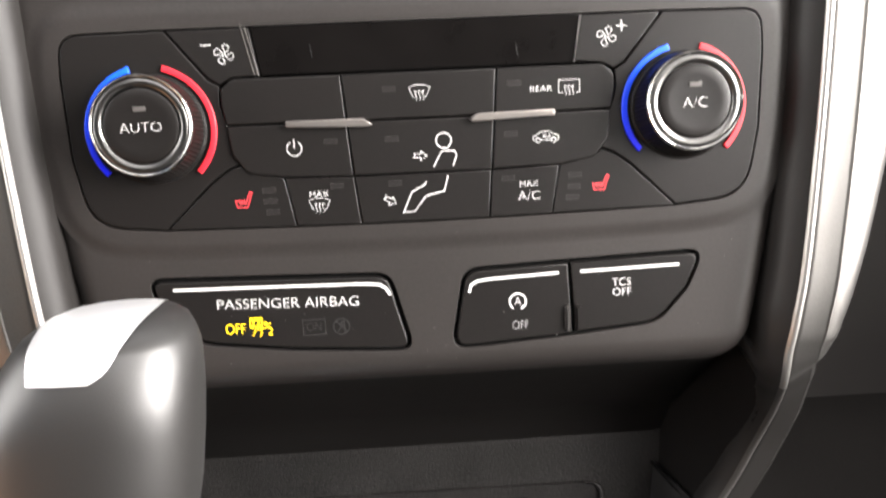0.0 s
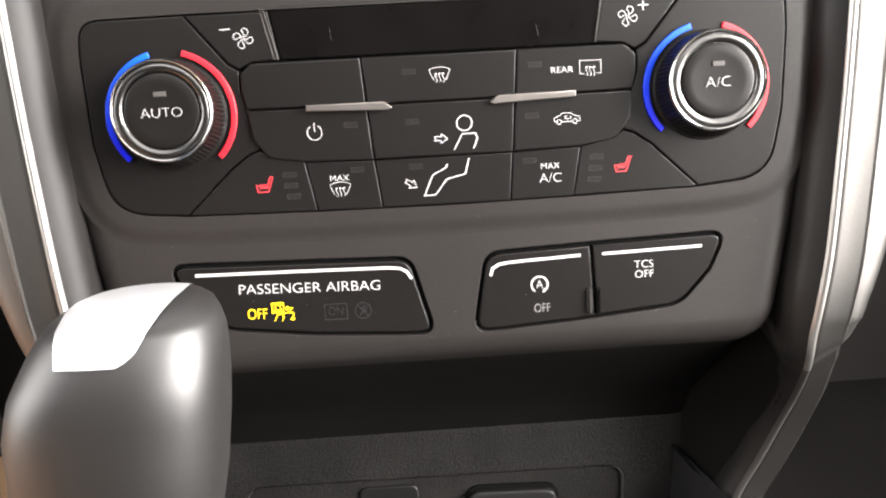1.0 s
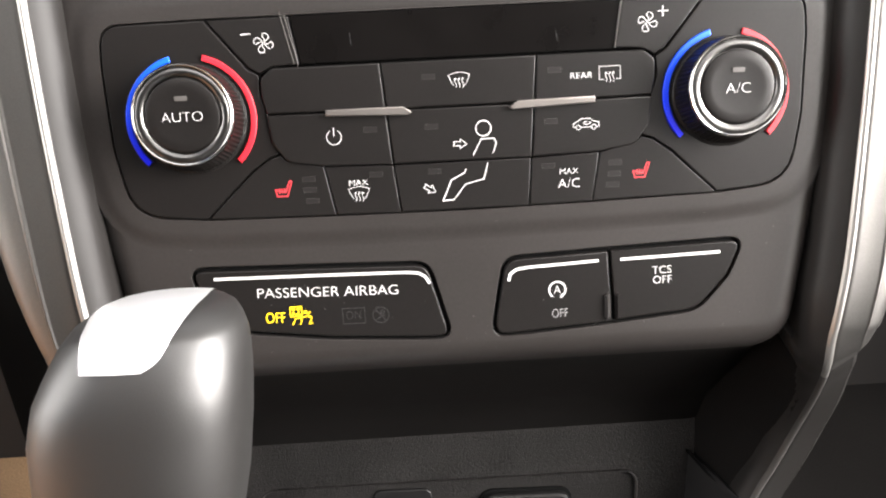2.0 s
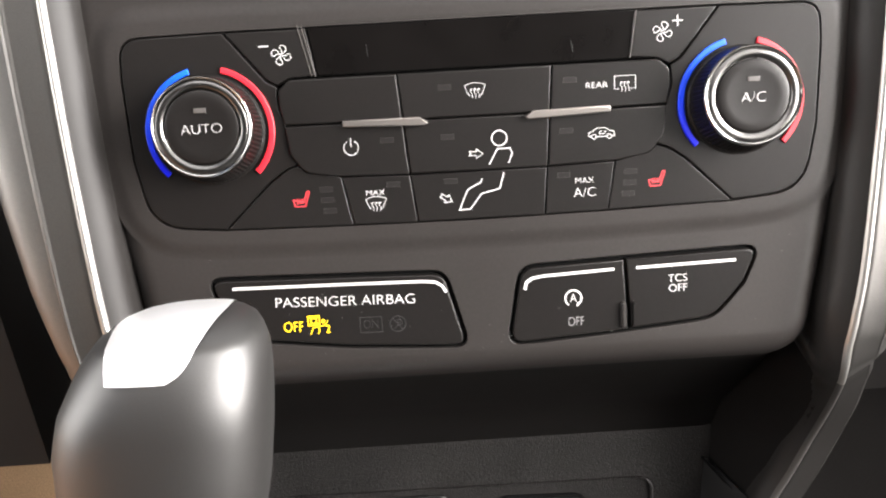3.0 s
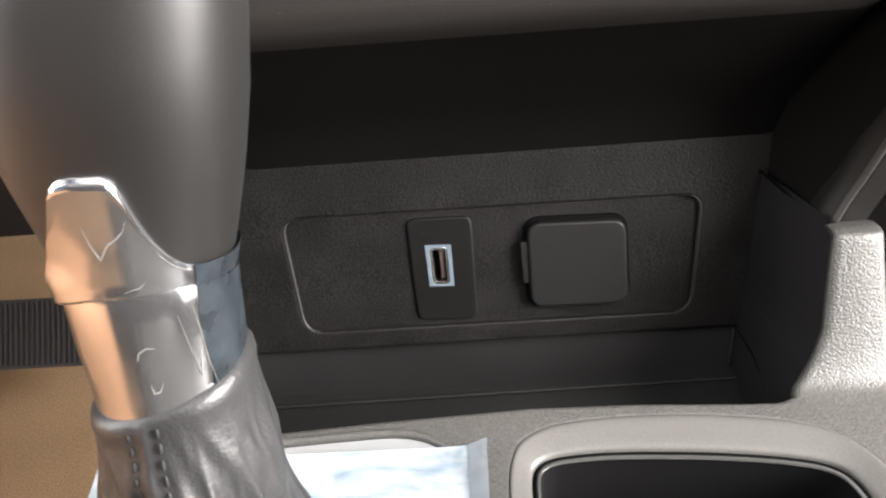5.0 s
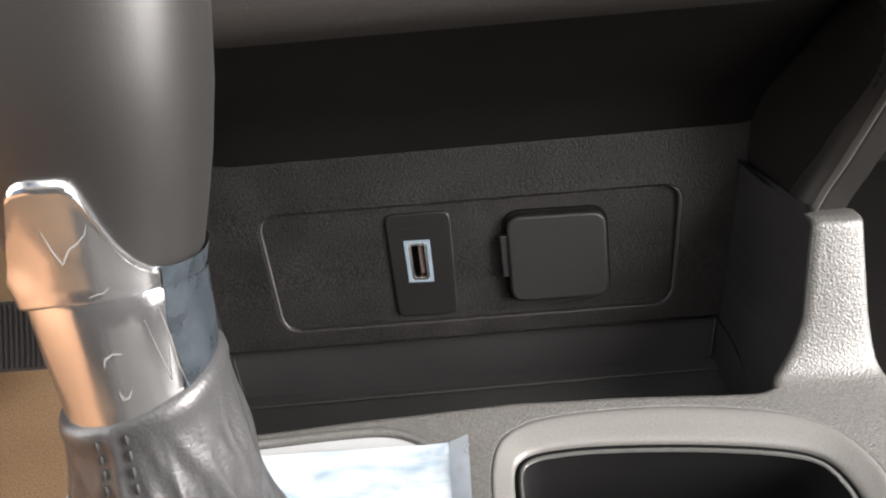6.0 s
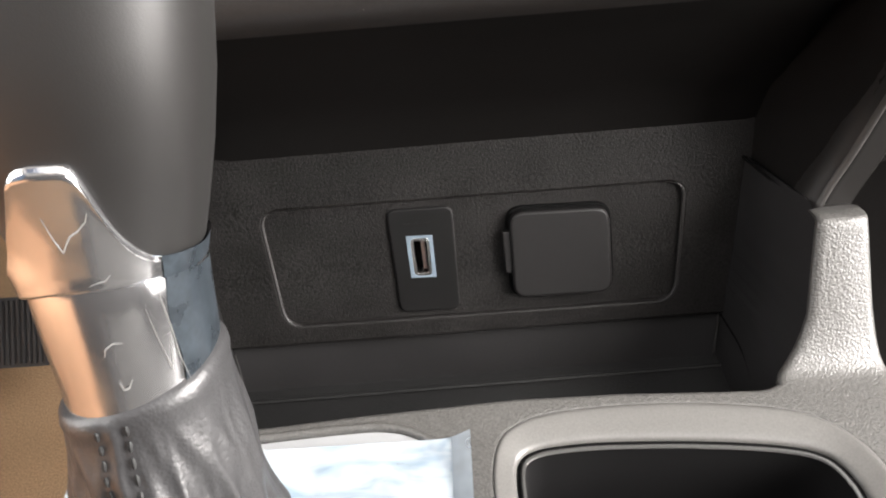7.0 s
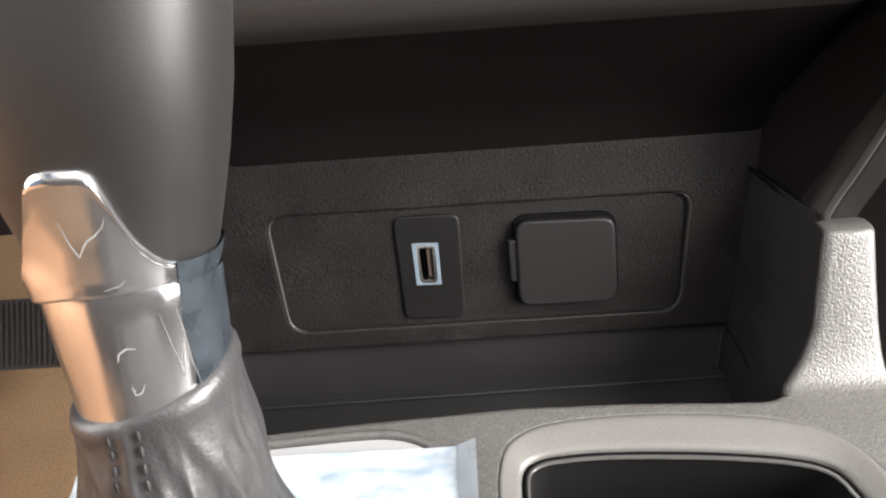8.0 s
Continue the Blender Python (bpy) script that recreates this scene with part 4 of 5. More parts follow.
# Paler beads put the highlight on the two side edges of the recess.
for side in (1, -1):
    run = sorted([p for p in RECESS if p[0] * side > (67 if side == 1 else 82)], key=lambda p: -p[1])
    tube = [[(p[0] + 0.75 * math.cos(q), wall_y(p[1]) + 0.5 + 0.75 * math.sin(q), p[1]) for q in (0, 0.79, 1.57, 2.36, 3.14, 3.93, 4.71, 5.5)] for p in run]
    part("recess_edge", loft(tube), M_EDGE_LIGHT, bin_, "rounded recess edge with its highlight painted in", smooth=70)

part("mat_edge", loft([[(x, 79.0 + 1.3 * math.cos(q), -255.4 + 1.0 * math.sin(q)) for q in (0, 0.8, 1.6, 2.4, 3.14)] for x in (-111, 95)], wrap=False), M_MAT, bin_, "raised edge of the rubber mat")
# Paler beads stand for the highlight down the tub's corners.
for a, b in (((93.6, 84.4, -234.5), (91.6, 83.8, -252)), ((-113.2, 84.6, -234.5), (-111.4, 84, -252))):
    a, b = Vector(a), Vector(b)
    part("corner_edge", loft([[tuple(p + Vector((0.5 * math.cos(q), 0.5 * math.sin(q), 0))) for q in (0, 1.05, 2.1, 3.14, 4.19, 5.24)] for p in (a, a.lerp(b, 0.5), b)]), M_EDGE_LIGHT, bin_)
seam = spline([(94.3, 84, -234), (94.7, 72, -235.4), (95.0, 62, -237), (95.4, 52.5, -241.5), (95.7, 46.8, -248), (96.0, 44, -256)], 6)
part("side_seam", loft([[tuple(p + Vector((-0.1 + 0.45 * math.cos(q), 0, 0.6 * math.sin(q)))) for q in (0, 1.57, 3.14, 4.71)] for p in seam]), M_GAP, bin_)

# USB socket
usb = thing("usb_socket", (-30, 88, -217), "black plate with a pale blue-rimmed usb socket in the bin wall", "usb socket")
part("plate", slab([oriented(rounded([(-42.6, -175.0, 4), (-16.0, -175.4, 4), (-15.8, -220.8, 4), (-40.7, -220.2, 4)], 0), True), oriented(SOCKET, False)], 0.7, 4, 0.7, 4, WALL), M_SOCKETP, usb)
RIM = [(-35.7, -186.6), (-25.0, -187.0), (-24.6, -205.4), (-34.9, -205.0)]
HOLE = [(-33.0, -189.0, 0.9), (-27.6, -189.2, 0.9), (-27.3, -203.3, 0.9), (-32.4, -203.1, 0.9)]
part("rim", slab([oriented(RIM, True), oriented(inset(rounded(HOLE, 0, 3), -1.2), False)], 0.6, 3.0, 0.15, 1, WALL), M_USB, usb, "pale blue plastic rim")
part("shell", slab([oriented(inset(rounded(HOLE, 0, 3), -1.2), True), oriented(rounded(HOLE, 0, 3), False)], 0.8, 9.0, 0.1, 1, WALL), M_STEEL, usb, "bright steel shell")
part("cavity", slab([oriented(inset(rounded(HOLE, 0, 3), -0.5), True)], 8.8, 10.0, 0, 0, WALL), M_GAP, usb)
part("tongue", slab([oriented([(-29.9, -190.4), (-28.4, -190.4), (-28.1, -202.0), (-29.5, -202.0)], True)], 2.4, 9.0, 0.1, 1, WALL), M_TONGUE, usb)
part("mark", strokes([[(-36.5, -181.2), (-33.4, -181.2)], [(-32.4, -181.2), (-29.6, -181.2)], [(-28.6, -181.2), (-25.4, -181.2)]], 0.8, 86.0 - 3.2), M_CAPP, usb, "faint embossed mark")

cap = thing("power_socket_cap", (26, 86, -214), "black rubber cap over a twelve volt socket", "socket cap")
CAP = rounded([(6.2, -179.0, 6), (46.2, -180.0, 6), (47.4, -216.8, 6), (6.8, -216.2, 6)], 0, 7)
# Black ring round the cap, put in for its shadow.
part("collar", slab([oriented(inset(CAP, -1.4), True)], 0.6, 3, 0.6, 2, WALL), M_GAP, cap)
part("cap", slab([oriented(CAP, True)], -3.4, 1.5, 1.2, 4, WALL), M_CAPP, cap)
part("pull_tab", slab([oriented(rounded([(3.2, -187.2, 0.8), (8, -187.2), (8, -205.2), (3.9, -205.2, 0.8)], 0), True)], -2.2, 0.8, 0.5, 2, WALL), M_CAPP, cap)

# ---- centre console ----
console = thing("center_console", (0, -40, -262), "grey grained plastic centre console with a cup holder opening", "console")
ALPHA = math.atan(0.38)
CA, SA = math.cos(ALPHA), math.sin(ALPHA)
DECK = Matrix(((1, 0, 0, 0), (0, CA, -SA, 20), (0, SA, CA, -221), (0, 0, 0, 1)))


def on_deck(pts):
    """Outline given by x and y of the stack's frame, laid on the console's top."""
    return [(p[0], (p[1] - 20) / CA, *p[2:]) for p in pts]


def deck_z(y):
    return -221 + 0.38 * (y - 20)


def smooth_loop(pts, steps=6):
    n = len(pts)
    out = []
    for i in range(n):
        p0, p1, p2, p3 = (Vector(pts[(i + k) % n][:2]) for k in (-1, 0, 1, 2))
        for k in range(steps):
            t = k / steps
            out.append(tuple(0.5 * (2 * p1 + (p2 - p0) * t + (2 * p0 - 5 * p1 + 4 * p2 - p3) * t * t + (3 * p1 - p0 - 3 * p2 + p3) * t ** 3)))
    return out


CUP_OUT = smooth_loop(on_deck([(40, -121), (-4, -120), (-10, -110), (-10.8, -60), (-10.8, -24), (-9.8, -9.8), (-6.2, -0.4), (1.0, 4.6), (9.5, 6.8), (22, 7.8), (38, 7.9), (58, 6.7), (78, 3.9), (92, 0.6), (101.5, -4.2), (108.0, -10.6), (112.2, -18.5), (114.2, -28), (116, -60), (117, -110), (110, -120)]))
CUP_IN = smooth_loop(on_deck([(40, -113), (2, -112), (-3, -104), (-3.4, -60), (-3.3, -26), (-2.9, -12.6), (-0.6, -6.8), (5.0, -4.0), (13, -3.1), (24, -2.9), (38, -3.6), (56, -5.1), (74, -7.4), (86, -9.6), (94.5, -12.2), (100.2, -16.2), (103.6, -22.6), (105.2, -31), (106.4, -60), (107, -104), (101, -112)]))
SUR = smooth_loop(on_deck([(-80, -121), (-130, -120), (-136, -110), (-136.5, -50), (-135.5, -13), (-131, -2.0), (-122, 3.4), (-108, 5.6), (-90, 6.6), (-72, 7.4), (-58, 7.8), (-48, 7.6), (-40, 6.1), (-33.5, 3.1), (-28, -1.2), (-24.4, -7.6), (-22.6, -17.6), (-21.4, -50), (-21, -110), (-27, -120)]))
OUT = rounded(on_deck([(-146, -520), (-146, 15, 6), (-128, 30, 6), (-108, 30, 5), (-103, 13, 6), (-89, 11.2), (-52, 13.0), (0, 14.6), (38, 13.4), (72, 11.0), (86, 10.3, 12), (98, 15, 10), (107, 32), (127, 32), (129, 12, 8), (131, 0), (140, -40), (146, -520)]), 0, 6)
part("deck", slab([oriented(OUT, True), oriented(inset(CUP_OUT, 1.0), False), oriented(inset(SUR, 0.5), False)], 0, 26, 2.2, 5, DECK), M_CONSOLE, console, smooth=60)
rim_rows = [(-0.02, -3.0), (-0.02, 0.0), (0.02, 0.2), (0.06, 0.36), (0.11, 0.4), (0.17, 0.3), (0.26, 0.05), (0.42, -0.45), (0.6, -1.0), (0.8, -1.55), (0.9, -1.95), (0.97, -2.6), (1.0, -3.4), (1.0, -9.0)]
rim_loft = []
for f, h in rim_rows:
    rim_loft.append([tuple(DECK @ Vector((o[0] + (i[0] - o[0]) * f, o[1] + (i[1] - o[1]) * f, h))) for o, i in zip(CUP_OUT, CUP_IN)])
part("cup_rim", loft(rim_loft, close_ends=False), M_RIM, console, "smooth satin grey rim of the cup holder", smooth=70)
part("gasket", slab([oriented(inset(CUP_IN, -0.8), True), oriented(inset(CUP_IN, 2.1), False)], 3.6, 10, 0.2, 2, DECK), M_GAP, console, "black gap under the rim", smooth=60)
part("liner_lip", slab([oriented(inset(CUP_IN, 1.75), True), oriented(inset(CUP_IN, 2.5), False)], 2.7, 3.6, 0.35, 4, DECK), M_LIP, console, "thin satin lip of the cup liner", smooth=80)
part("cup_liner", slab([oriented(inset(CUP_IN, 1.2), True), oriented(inset(CUP_IN, 2.3), False)], 3.0, 60, 0.3, 2, DECK), M_LINER, console, "black cup liner", smooth=60)
part("cup_bottom", slab([oriented(inset(CUP_IN, 2.2), True)], 56, 59, 0, 0, DECK), M_TUB, console)
part("surround_lip", slab([oriented(inset(SUR, -1.6), True), oriented(inset(SUR, 1.4), False)], -1.1, 6, 1.4, 5, DECK), M_CONSOLE, console, smooth=80)
for s in (1, -1):
    rows = [(-12, deck_z(-12) - 6.0, 112, 132.5), (-4, deck_z(-4) - 1.4, 106.0, 131.8), (2.5, deck_z(2.5) - 0.2, 97.0, 131.3), (5, deck_z(5) + 0.06, 96.0, 131.0), (8, deck_z(8) + 0.1, 92.5, 130.6), (11.4, deck_z(11.4) + 0.2, 91.0, 130.0), (14.0, -222.3, 92.6, 129.4), (16.2, -219.8, 95.6, 128.8), (18.2, -216.0, 99.0, 128.3), (20.0, -211.3, 101.8, 127.9), (22.2, -204.5, 104.6, 127.4), (25.0, -194, 105.8, 127.0), (27.8, -184, 107.2, 126.8), (29.8, -176.4, 108.2, 126.6), (30.4, -174.0, 108.6, 126.5), (31.0, -172.9, 108.8, 126.4), (32.2, -172.3, 109.0, 126.3), (38, -172.0, 109.2, 126.2)]
    rings = []
    for y, z, a, b in rows:
        k = smoothstep(-224, -212, z)
        ring = [(a + 1.5, y + 6, z - 4), (a + 0.2, y + 3.4, z - 1.4 + 0.8 * k), (a, y + 1.9, z - 0.5 + 0.4 * k), (a + 0.45, y + 0.9, z - 0.1), (a + 1.5, y + 0.25, z), (a + 3.2, y, z), ((a + b) / 2, y - 0.25 * k, z), (b - 3.0, y, z), (b - 1.4, y + 0.3, z), (b - 0.4, y + 1.1, z), (b, y + 2.6, z), (b, y + 14, z - 3)]
        rings.append([(s * p[0], p[1], p[2]) for p in ring])
    part("front_arm", loft(rings, close_ends=True), M_CONSOLE, console, "grained arm rising to the centre stack", smooth=60)
part("left_flank", box(-147, -141, -330, 14, -520, -262, 1), M_CABIN, console)
part("right_flank", box(128, 134, -330, 14, -520, -262, 1), M_CABIN, console)

# ---- gear lever ----
SECT = [(-41.1, -76, 8, -78, 6), (-41.7, -76.5, 13.3, -80, 11), (-43, -77.3, 16.8, -82.4, 15), (-45.2, -78.1, 19.3, -84.8, 18), (-48.6, -79.1, 21.4, -85.2, 19.6), (-54, -80.6, 23.4, -85.8, 21.4), (-60.5, -82.4, 25.0, -86.2, 22.5), (-70, -84.2, 25.8, -85.6, 23.2), (-84, -85.7, 25.0, -84.2, 23.8), (-100, -87.4, 22.8, -81.6, 22.8), (-112, -88.3, 19.8, -79.5, 20.9), (-124, -88.8, 16.8, -78.0, 19.5), (-132, -89.0, 15.8, -77, 19)]


def section(z):
    zs = [s[0] for s in SECT][::-1]
    return [float(np.interp(z, zs, [s[k] for s in SECT][::-1])) for k in (1, 2, 3, 4)]


def lean(z, dx, dy):
    """The lower rings stand square to the lever's own slanting axis."""
    return -(0.17 * dy + 0.07 * dx) * min(max((-60 - z) / 50, 0), 1)


def egg(cx, a, cy, b, z, grow=0.0, power=2.35, steps=72, lift=None):
    ring = []
    for k in range(steps):
        t = 2 * math.pi * k / steps
        c, s = math.cos(t), math.sin(t)
        r = (abs(c) ** power + abs(s) ** power) ** (-1 / power)
        ring.append((cx + (a + grow) * r * c, cy + (b + grow) * r * s, z + lean(z, a * r * c, b * r * s)))
    return ring


lever = thing("gear_lever", (-88, -75, -200), "grey automatic gear lever with silver collar and inlay", "gear lever")
zs = [-41.1, -41.35, -41.7, -42.2, -43, -44, -45.2, -46.8, -49, -52.5, -56.5, -61, -66, -71, -77, -84, -91, -98, -105, -112, -118, -124, -130]
part("grip", loft([egg(*section(z), z, grow=-0.6 * smoothstep(44, 60, -z) * (1 - smoothstep(100, 116, -z)), power=2.15 + 0.6 * smoothstep(42, 62, -z) - 0.45 * smoothstep(98, 118, -z)) for z in zs]), M_LEVER, lever, smooth=80)


TONGUE = ((0, -119.6), (20, -120), (200, -122), (214, -119.5), (225, -113), (238, -106.5), (246, -101), (250, -97.2), (254, -95.6), (262, -95.0), (276, -95.2), (280, -96.0), (283, -98.0), (286, -101.4), (289, -104.8), (293, -108.4), (297, -111.2), (304, -114.4), (311.5, -116.3), (326, -117.6), (346, -118.9), (360, -119.6))
FOOT_EDGE = ((0, -124.6), (30, -126.0), (190, -127.0), (214, -125.4), (232, -123.6), (246, -122.7), (258, -122.4), (286, -122.1), (308, -122.1), (322, -122.8), (341, -123.8), (360, -124.6))


def round_edge(deg, table):
    """Height of an edge of the collar round the lever, softened at its corners."""
    xs, zs = [p[0] for p in table], [p[1] for p in table]
    return sum(float(np.interp(deg + d, xs, zs)) for d in (-1.2, 0, 1.2)) / 3


def collar_point(deg, z, grow):
    c, s = math.cos(radians(deg)), math.sin(radians(deg))
    r = (abs(c) ** 2.3 + abs(s) ** 2.3) ** (-1 / 2.3)
    q = z
    for _ in range(4):
        cx, a, cy, b = section(q)
        q = z - lean(q, a * r * c, b * r * s)
    return (cx + (a + grow) * r * c, cy + (b + grow) * r * s, z)


def collar_rings():
    """Wide chamfered lip along the tongue, plain flank, and a flare that swells on the driver's side above the groove."""
    rows = [("top", 0.0, -1.0), ("top", 0.0, -0.2), ("top", 0.35, 0.25), ("top", 1.0, 0.75), ("top", 1.7, 1.15), ("top", 2.1, 1.3), ("top", 2.6, 1.25)]
    rows += [("mid", f, 1.2) for f in (0.15, 0.3, 0.45, 0.6, 0.75, 0.88)] + [("end", 1.3, 1.2), ("end", 0.7, 1.3), ("end", 0.25, 1.2), ("end", 0.0, 0.9), ("end", 0.0, -0.6)]
    out = []
    for kind, v, grow in rows:
        ring = []
        for k in range(240):
            deg = 1.5 * k
            z0, z1 = round_edge(deg, TONGUE), round_edge(deg, FOOT_EDGE)
            z = z0 - v if kind == "top" else z1 + v if kind == "end" else (z0 - 2.6) * (1 - v) + (z1 + 1.3) * v
            flare = 1.7 * smoothstep(165, 195, deg) * (1 - smoothstep(222, 262, deg)) * smoothstep(113, 121, -z)
            flare -= 0.8 * (smoothstep(292, 325, deg) if deg > 180 else 1 - smoothstep(35, 70, deg))
            ring.append(collar_point(deg, z, grow + (flare if grow > -0.5 else 0)))
        out.append(ring)
    return out


collar = part("collar", loft(collar_rings(), close_ends=False), M_COLLAR, lever, "satin chrome release collar", smooth=40)
low = [(-118.0, -0.6, 0), (-122.5, 0.2, 0), (-124.6, 0.75, 0), (-127.4, 0.95, 0), (-131, 0.9, 0), (-140, 0.8, 0), (-150, 0.5, 0), (-157, 0.3, 0), (-166, 0.0, 0)]
sleeve = part("lower_sleeve", loft([egg(-88.2 + 0.057 * (z + 128) - 0.9 * smoothstep(-158, -126, z), 16.2 + 0.8 * smoothstep(-158, -126, z), -77.0 - 0.04 * (z + 128) - 0.8 * smoothstep(-158, -126, z), 18.6 + 1.0 * smoothstep(-158, -126, z), z, g, 2.2) for z, g, _ in low]), M_COLLAR, lever, "satin chrome sleeve under the collar", smooth=40)


def sleeve_point(deg, z, grow):
    """A point on the sleeve's skin, or just off it."""
    wide = smoothstep(-158, -126, z)
    c, q = math.cos(radians(deg)), math.sin(radians(deg))
    r = (abs(c) ** 2.2 + abs(q) ** 2.2) ** (-1 / 2.2)
    a, b = 17.1 + 0.8 * wide + grow, 19.5 + 1.0 * wide + grow
    return (-88.2 + 0.057 * (z + 128) - 0.9 * wide + a * r * c, -77.0 - 0.04 * (z + 128) - 0.8 * wide + b * r * q, z + lean(z, a * r * c, b * r * q))


def crease(skin, way, parent, width=0.2):
    """A raised wrinkle of the clear protective film along a line of (degrees, height) on the lever's skin."""
    pts = []
    for a, b in zip(way, way[1:]):
        pts += [Vector(skin(a[0] + (b[0] - a[0]) * k / 5, a[1] + (b[1] - a[1]) * k / 5, 0.12)) for k in range(5)]
    pts.append(Vector(skin(*way[-1], 0.12)))
    rings = []
    for k, p in enumerate(pts):
        t = (pts[min(k + 1, len(pts) - 1)] - pts[max(k - 1, 0)]).normalized()
        u = t.cross(Vector((0, 1, 0))).normalized()
        w = 0.62 * width * (0.25 + 0.75 * math.sin(math.pi * (k + 0.5) / len(pts)))
        rings.append([tuple(p + w * (math.cos(q) * u + 0.6 * math.sin(q) * t.cross(u))) for q in (0, 1.05, 2.09, 3.14, 4.19, 5.24)])
    # The glint along the crease is put in as pale colour.
    part("film_crease", loft(rings), M_CREASE, parent, "crease of clear film, its glint in the colour", smooth=80)


for way, wide in ((((261.5, -105.2), (263.5, -109.6), (266.5, -112.8), (269, -111.2), (272.5, -109.4), (277, -108.4), (281.5, -106.6), (283, -104.8)), 0.26), (((274.5, -120.6), (280, -120.0), (284, -119.8), (287.5, -118.6)), 0.17)):
    crease(lambda d, z, g: collar_point(d, z, 1.2 + g), way, collar, wide)
for way, wide in ((((273, -140.0), (274.5, -138.2), (280, -136.9), (286, -137.0)), 0.24), (((277.5, -146.0), (279, -148.0), (283, -147.6), (286, -145.6)), 0.3), (((303, -130.0), (307, -137.6), (311.5, -145.2), (313, -141.0), (315, -136.0)), 0.2), (((312, -126.6), (316, -134.8), (317.5, -141.6), (322, -148.4)), 0.24)):
    crease(sleeve_point, way, sleeve, wide)
# film that still wraps the passenger's side, its colour darkened for the reflection there
part("film_wrap", loft([[sleeve_point(d + 2.0 * math.sin(0.25 * z), z, 0.12) for d in range(318, 402, 4)] for z in range(-157, -122, 3)], wrap=False), M_WRAP, sleeve, "blue protective film, dark reflection put in its colour", smooth=80)
part("film_wrap", loft([[collar_point(d + 1.5 * math.sin(0.3 * k), round_edge(d, TONGUE) - 0.7 + (round_edge(d, FOOT_EDGE) - round_edge(d, TONGUE) + 0.4) * k / 4, 0.85) for d in range(316, 402, 4)] for k in range(5)], wrap=False), M_WRAP, collar, "blue protective film, dark reflection put in its colour", smooth=80)
# pale inlay wrapped over the crown and the back of the grip
def crown(x):
    """Height of the grip's crest over a line of x."""
    z = -41.1
    while z > -52 and abs(x - section(z)[0]) > 0.995 * section(z)[1]:
        z -= 0.1
    return z


def grip_y(x, z, side):
    cx, a, cy, b = section(z)
    p = 2.15 + 0.6 * smoothstep(42, 62, -z)
    grow = -0.6 * smoothstep(44, 60, -z)
    return cy + side * (b + grow) * max(1 - abs((x - cx) / (a + grow)) ** p, 0.0) ** (1 / p)


inlay = []
for j in range(23):
    v = max(j - 4, 0) / 18
    ring = []
    for i in range(25):
        x0, x1 = -93.0 + 2.2 * v, -67.6 - 6.2 * v - 3.5 * v ** 10
        x = x0 + (x1 - x0) * i / 24
        z0 = crown(x)
        if j < 4:
            z = z0 - 0.9 * (1 - j / 4) ** 2
            ring.append((x, grip_y(x, z, 1) + 0.1, z + 0.4))
        else:
            z = z0 + (-51.6 - z0) * v ** 1.5
            ring.append((x, grip_y(x, z, -1) - 0.4 * min(1, 3 * v), z + 0.4))
    inlay.append(ring)
part("inlay", loft(inlay, wrap=False), M_PLATE, lever, "pale silver inlay on the grip", smooth=60)
# leather boot
boot_rows = [(-155.8, -0.4, 0), (-156.2, 0.7, 0), (-157.0, 1.7, 0), (-158.4, 2.5, 0), (-160.4, 2.6, 0), (-162, 2.2, 0.1), (-168, 2.5, 0.3), (-176, 3.2, 0.6), (-188, 4.6, 1.2), (-202, 7.5, 1.8), (-218, 13, 2.2), (-236, 26, 2.6), (-256, 36, 2.4), (-262, 38, 2.2)]


def boot_at(z, t):
    """A point of the gaiter: flaring downwards, with soft folds and fine diagonal creases."""
    grow, fold = (float(np.interp(-z, [-r[0] for r in boot_rows], [r[k] for r in boot_rows])) for k in (1, 2))
    c, s = math.cos(t), math.sin(t)
    r = (abs(c) ** 2.3 + abs(s) ** 2.3) ** (-1 / 2.3)
    deep = smoothstep(158, 176, -z)
    q = Vector((c * 2.2, s * 2.2, z * 0.035))
    crease = abs(noise.noise(q * 1.05 + Vector((0, 0, c * 1.6)))) + 0.22 * abs(noise.noise(q * 3.0 + Vector((3, 1, c * 2.0))))
    w = fold * math.sin(4 * t + 0.03 * z) + deep * (1.0 - 4.0 * crease)
    seam = math.exp(-((math.degrees(t) - 263.5) / 3.2) ** 2) * 0.7 * smoothstep(157, 160, -z)
    lip = 4.2 * math.cos(t - radians(20)) * max(0.0, 1 + min(0, z + 160) / 20) + 7.3 * max(0.0, 1 + min(0, z + 160) / 70)
    side = 1 - 0.38 * max(c, 0) * smoothstep(172, 200, -z)
    k = 16.3 + grow * side + w + seam + 0.9 * smoothstep(165, 185, -z)
    return (-89.2 + 3.2 * smoothstep(162, 215, -z) + k * r * c, -76.6 + (k + 1.0) * r * s, z + lip)


def boot_ring(z):
    return [boot_at(z, 2 * math.pi * k / 200) for k in range(200)]


boot_zs = [-155.8, -156.2, -157, -158, -160] + [-162 - 2.0 * k for k in range(50)]
part("boot", loft([boot_ring(z) for z in boot_zs], close_ends=False), M_LEATHER, lever, "black leather gaiter with a stitched seam", smooth=80)
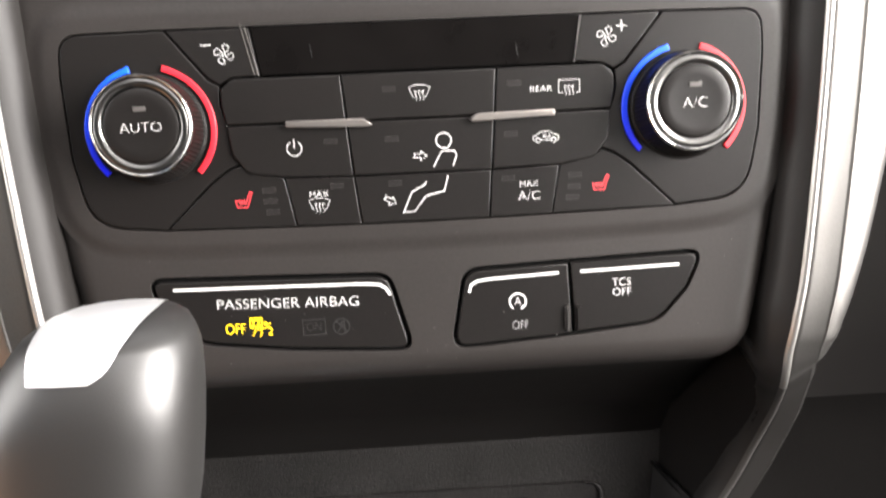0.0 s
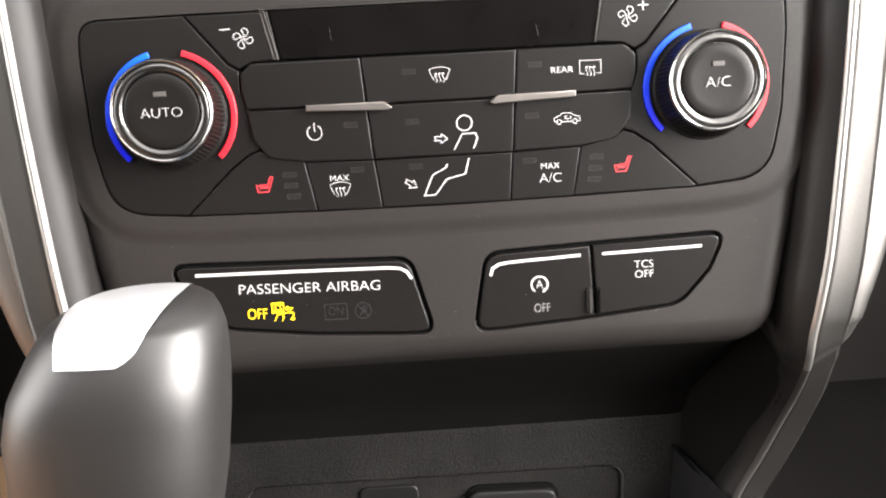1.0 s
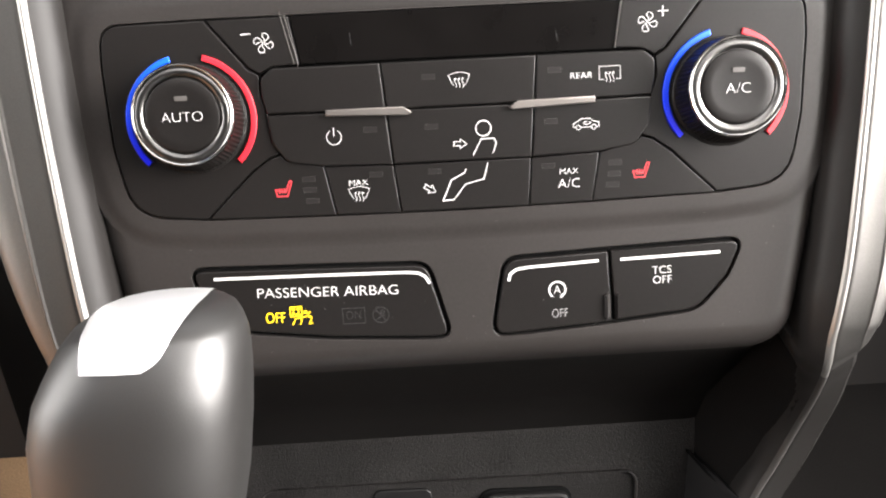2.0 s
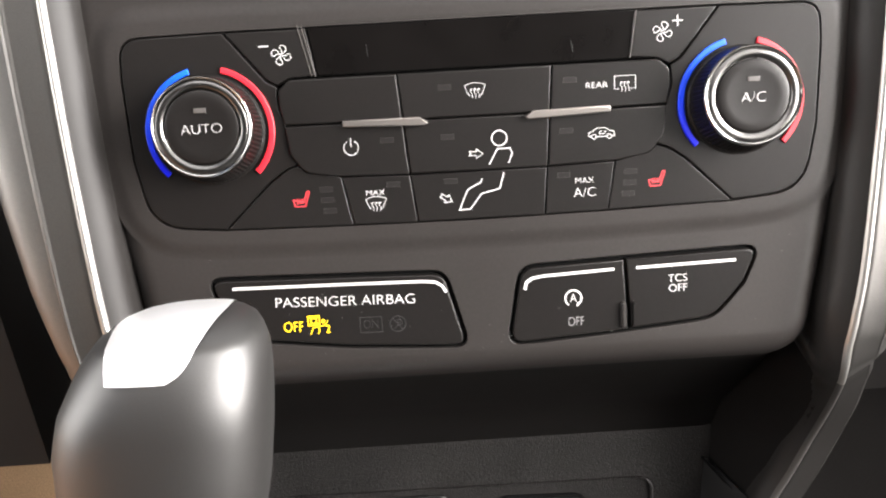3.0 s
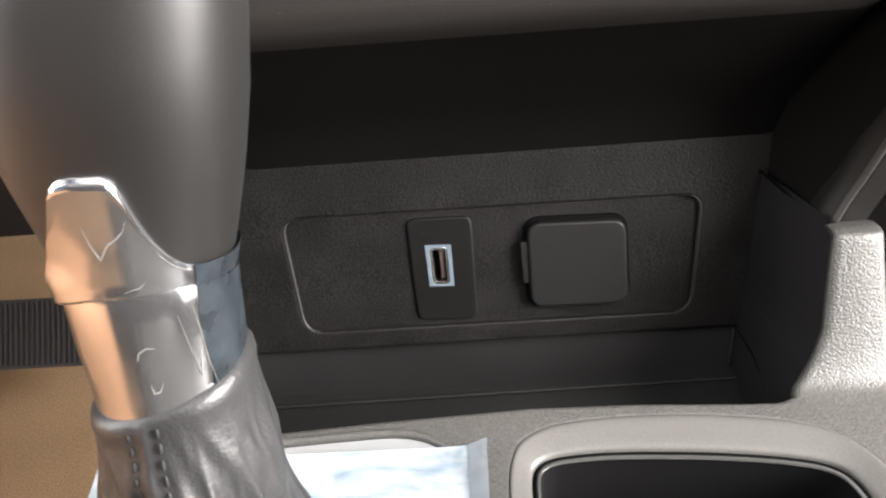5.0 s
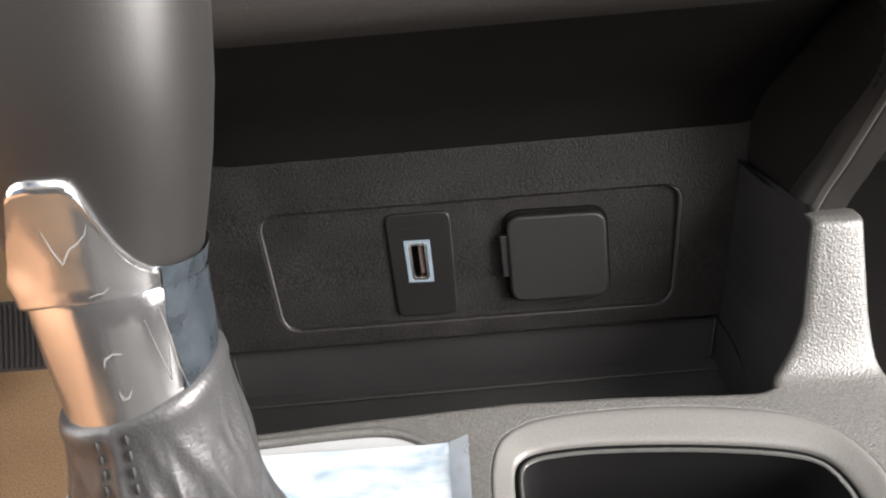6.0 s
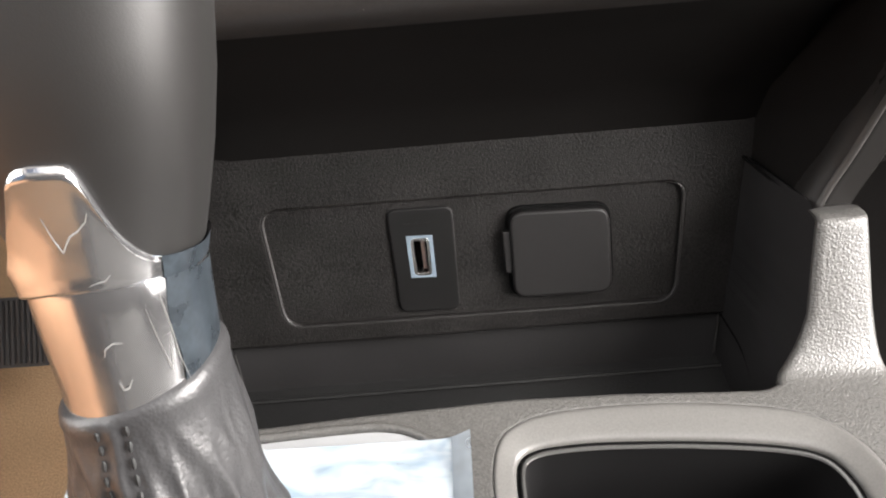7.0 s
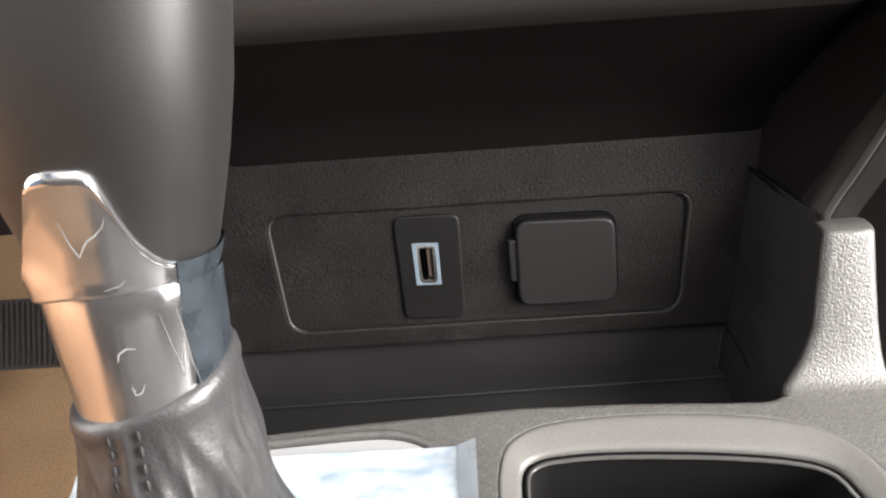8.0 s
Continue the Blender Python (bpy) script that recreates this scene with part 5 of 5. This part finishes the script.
for side, deg in ((0, 253.5), (1, 273.5)):
    for k in range(14):
        z0 = -159.0 - k * 3.6
        pts = []
        for z in (z0, z0 - 2.3):
            p = Vector(boot_at(z, radians(deg)))
            pts.append(p + Vector((0, -0.1, 0)))
        rings = [[tuple(p + Vector((0.55 * w * math.cos(q), -0.2 + 0.45 * w * math.sin(q), 0))) for q in (0, 1.26, 2.51, 3.77, 5.03)] for p, w in ((pts[0], 0.5), (pts[0].lerp(pts[1], 0.25), 1), (pts[0].lerp(pts[1], 0.75), 1), (pts[1], 0.5))]
        part("stitch", loft(rings), M_THREAD, lever)

surround = thing("shifter_surround", (-79, -50, -250), "satin silver gear lever surround plate", "trim plate")
part("plate", slab([oriented(inset(SUR, 1.6), True)], 1.0, 5, 0.4, 2, DECK), M_SURR, surround)

# protective film on the surround
cover_film = thing("protective_film", (-80, -50, -248), "crumpled clear plastic film lying on the shifter surround", "plastic film")


def film_sheet(x0, x1, lift, cols, turn=0.0):
    """A wavy sheet laid over the console's top between two lines of x."""
    bm = bmesh.new()
    grid = []
    for j in range(41):
        row = []
        for i in range(cols + 1):
            x = x0 + (x1 - x0) * i / cols
            u, v = (x + 150) / 135.5, j / 40
            y = 1.6 - 2.4 * u + 1.6 * smoothstep(0.93, 1.0, u) - 105 * v
            h = lift + 2.2 + 1.2 * noise.noise((x * 0.05, y * 0.06, 1.5)) * (0.25 + 0.75 * smoothstep(0, 0.12, v)) + 1.4 * (0.2 + 0.8 * smoothstep(0, 0.12, v)) * noise.noise((x * 0.11 + y * 0.05, y * 0.03, 4.0)) + 1.5 * smoothstep(0.9, 1, u) + turn * i / cols
            row.append(bm.verts.new(Vector((x + 0.03 * (y + 3), y - SA * h, deck_z(y) + h * CA)) * 0.001))
        grid.append(row)
    for j in range(40):
        for i in range(cols):
            bm.faces.new((grid[j][i], grid[j][i + 1], grid[j + 1][i + 1], grid[j + 1][i]))
    bmesh.ops.solidify(bm, geom=bm.faces[:], thickness=0.00012)
    return bm


part("sheet", film_sheet(-150, -22.8, 0.0, 60), M_FILM, cover_film, smooth=80)
part("folded_edge", film_sheet(-23.3, -16.9, 0.3, 5, 0.8), M_FOLD, cover_film, "grey translucent folded edge", smooth=80)

# ---- brake pedal in the footwell ----
pedal = new("brake_pedal")
pedal.matrix_world = pose(-0.395, 0.315, 0.105, -45, 0, -1)
ORIGIN[pedal] = Vector()
tagged(pedal, "black ribbed rubber brake pedal over tan carpet", "pedal")


def pedal_part(name, bm, mat, label=""):
    return part(name, bm, mat, pedal, label)


pedal_part("pad", box(-82, 64, -6, 6, -31, 31, 5), M_PEDAL)
for k in range(30):
    x = -80 + k * 4.75
    pedal_part("rib", box(x, x + 2.6, -8.5, -5, -28, 28, 0.8), M_PEDAL)
pedal_part("arm", box(-80, -62, 5, 16, -10, 440, 3), M_CABIN)

# ---- dust on the fascia and the deck ----
bm = bmesh.new()
rng = random.Random(7)
for k in range(46):
    x, z = rng.uniform(-100, 105), rng.choice((rng.uniform(-82, -38), rng.uniform(-81, -76)))
    a, w, h = rng.uniform(0, 3.14), rng.uniform(0.06, 0.11), rng.uniform(0.1, 0.34)
    c, s_ = math.cos(a), math.sin(a)
    y = -1.05 if z > -50 else -0.78 if (9 < abs(x) < 80 and -73 < z < -55) else -0.08
    vs = [bm.verts.new(Vector((x + p * w * c - q * h * s_, y + d, z + p * w * s_ + q * h * c)) * 0.001) for d in (0, -0.05) for p, q in ((-1, -1), (1, -1), (1, 1), (-1, 1))]
    for f in ((0, 1, 2, 3), (4, 5, 6, 7), (0, 1, 5, 4), (1, 2, 6, 5), (2, 3, 7, 6), (3, 0, 4, 7)):
        bm.faces.new([vs[i] for i in f])
for k in range(14):
    x, r = rng.uniform(-40, 106), rng.uniform(0.1, 0.2)
    y, z = ((1.0, -86.3), (2.3, -88.4), (0.2, -83.9))[k % 3] if k < 9 else (rng.uniform(9, 11), -225.2)
    c = Vector((x if k < 9 else rng.uniform(-40, 70), y - 0.2, z + (0.6 if k >= 9 else 0)))
    vs = [bm.verts.new((c + Vector(p) * r) * 0.001) for p in ((1, 0, 0), (-1, 0, 0), (0, 1, 0), (0, -1, 0), (0, 0, 1.6), (0, 0, -1.6))]
    for f in ((0, 2, 4), (2, 1, 4), (1, 3, 4), (3, 0, 4), (2, 0, 5), (1, 2, 5), (3, 1, 5), (0, 3, 5)):
        bm.faces.new([vs[i] for i in f])
part("dust_specks", bm, M_DUST, None, "pale dust specks on the black fascia", 32, "dust", "stuff")
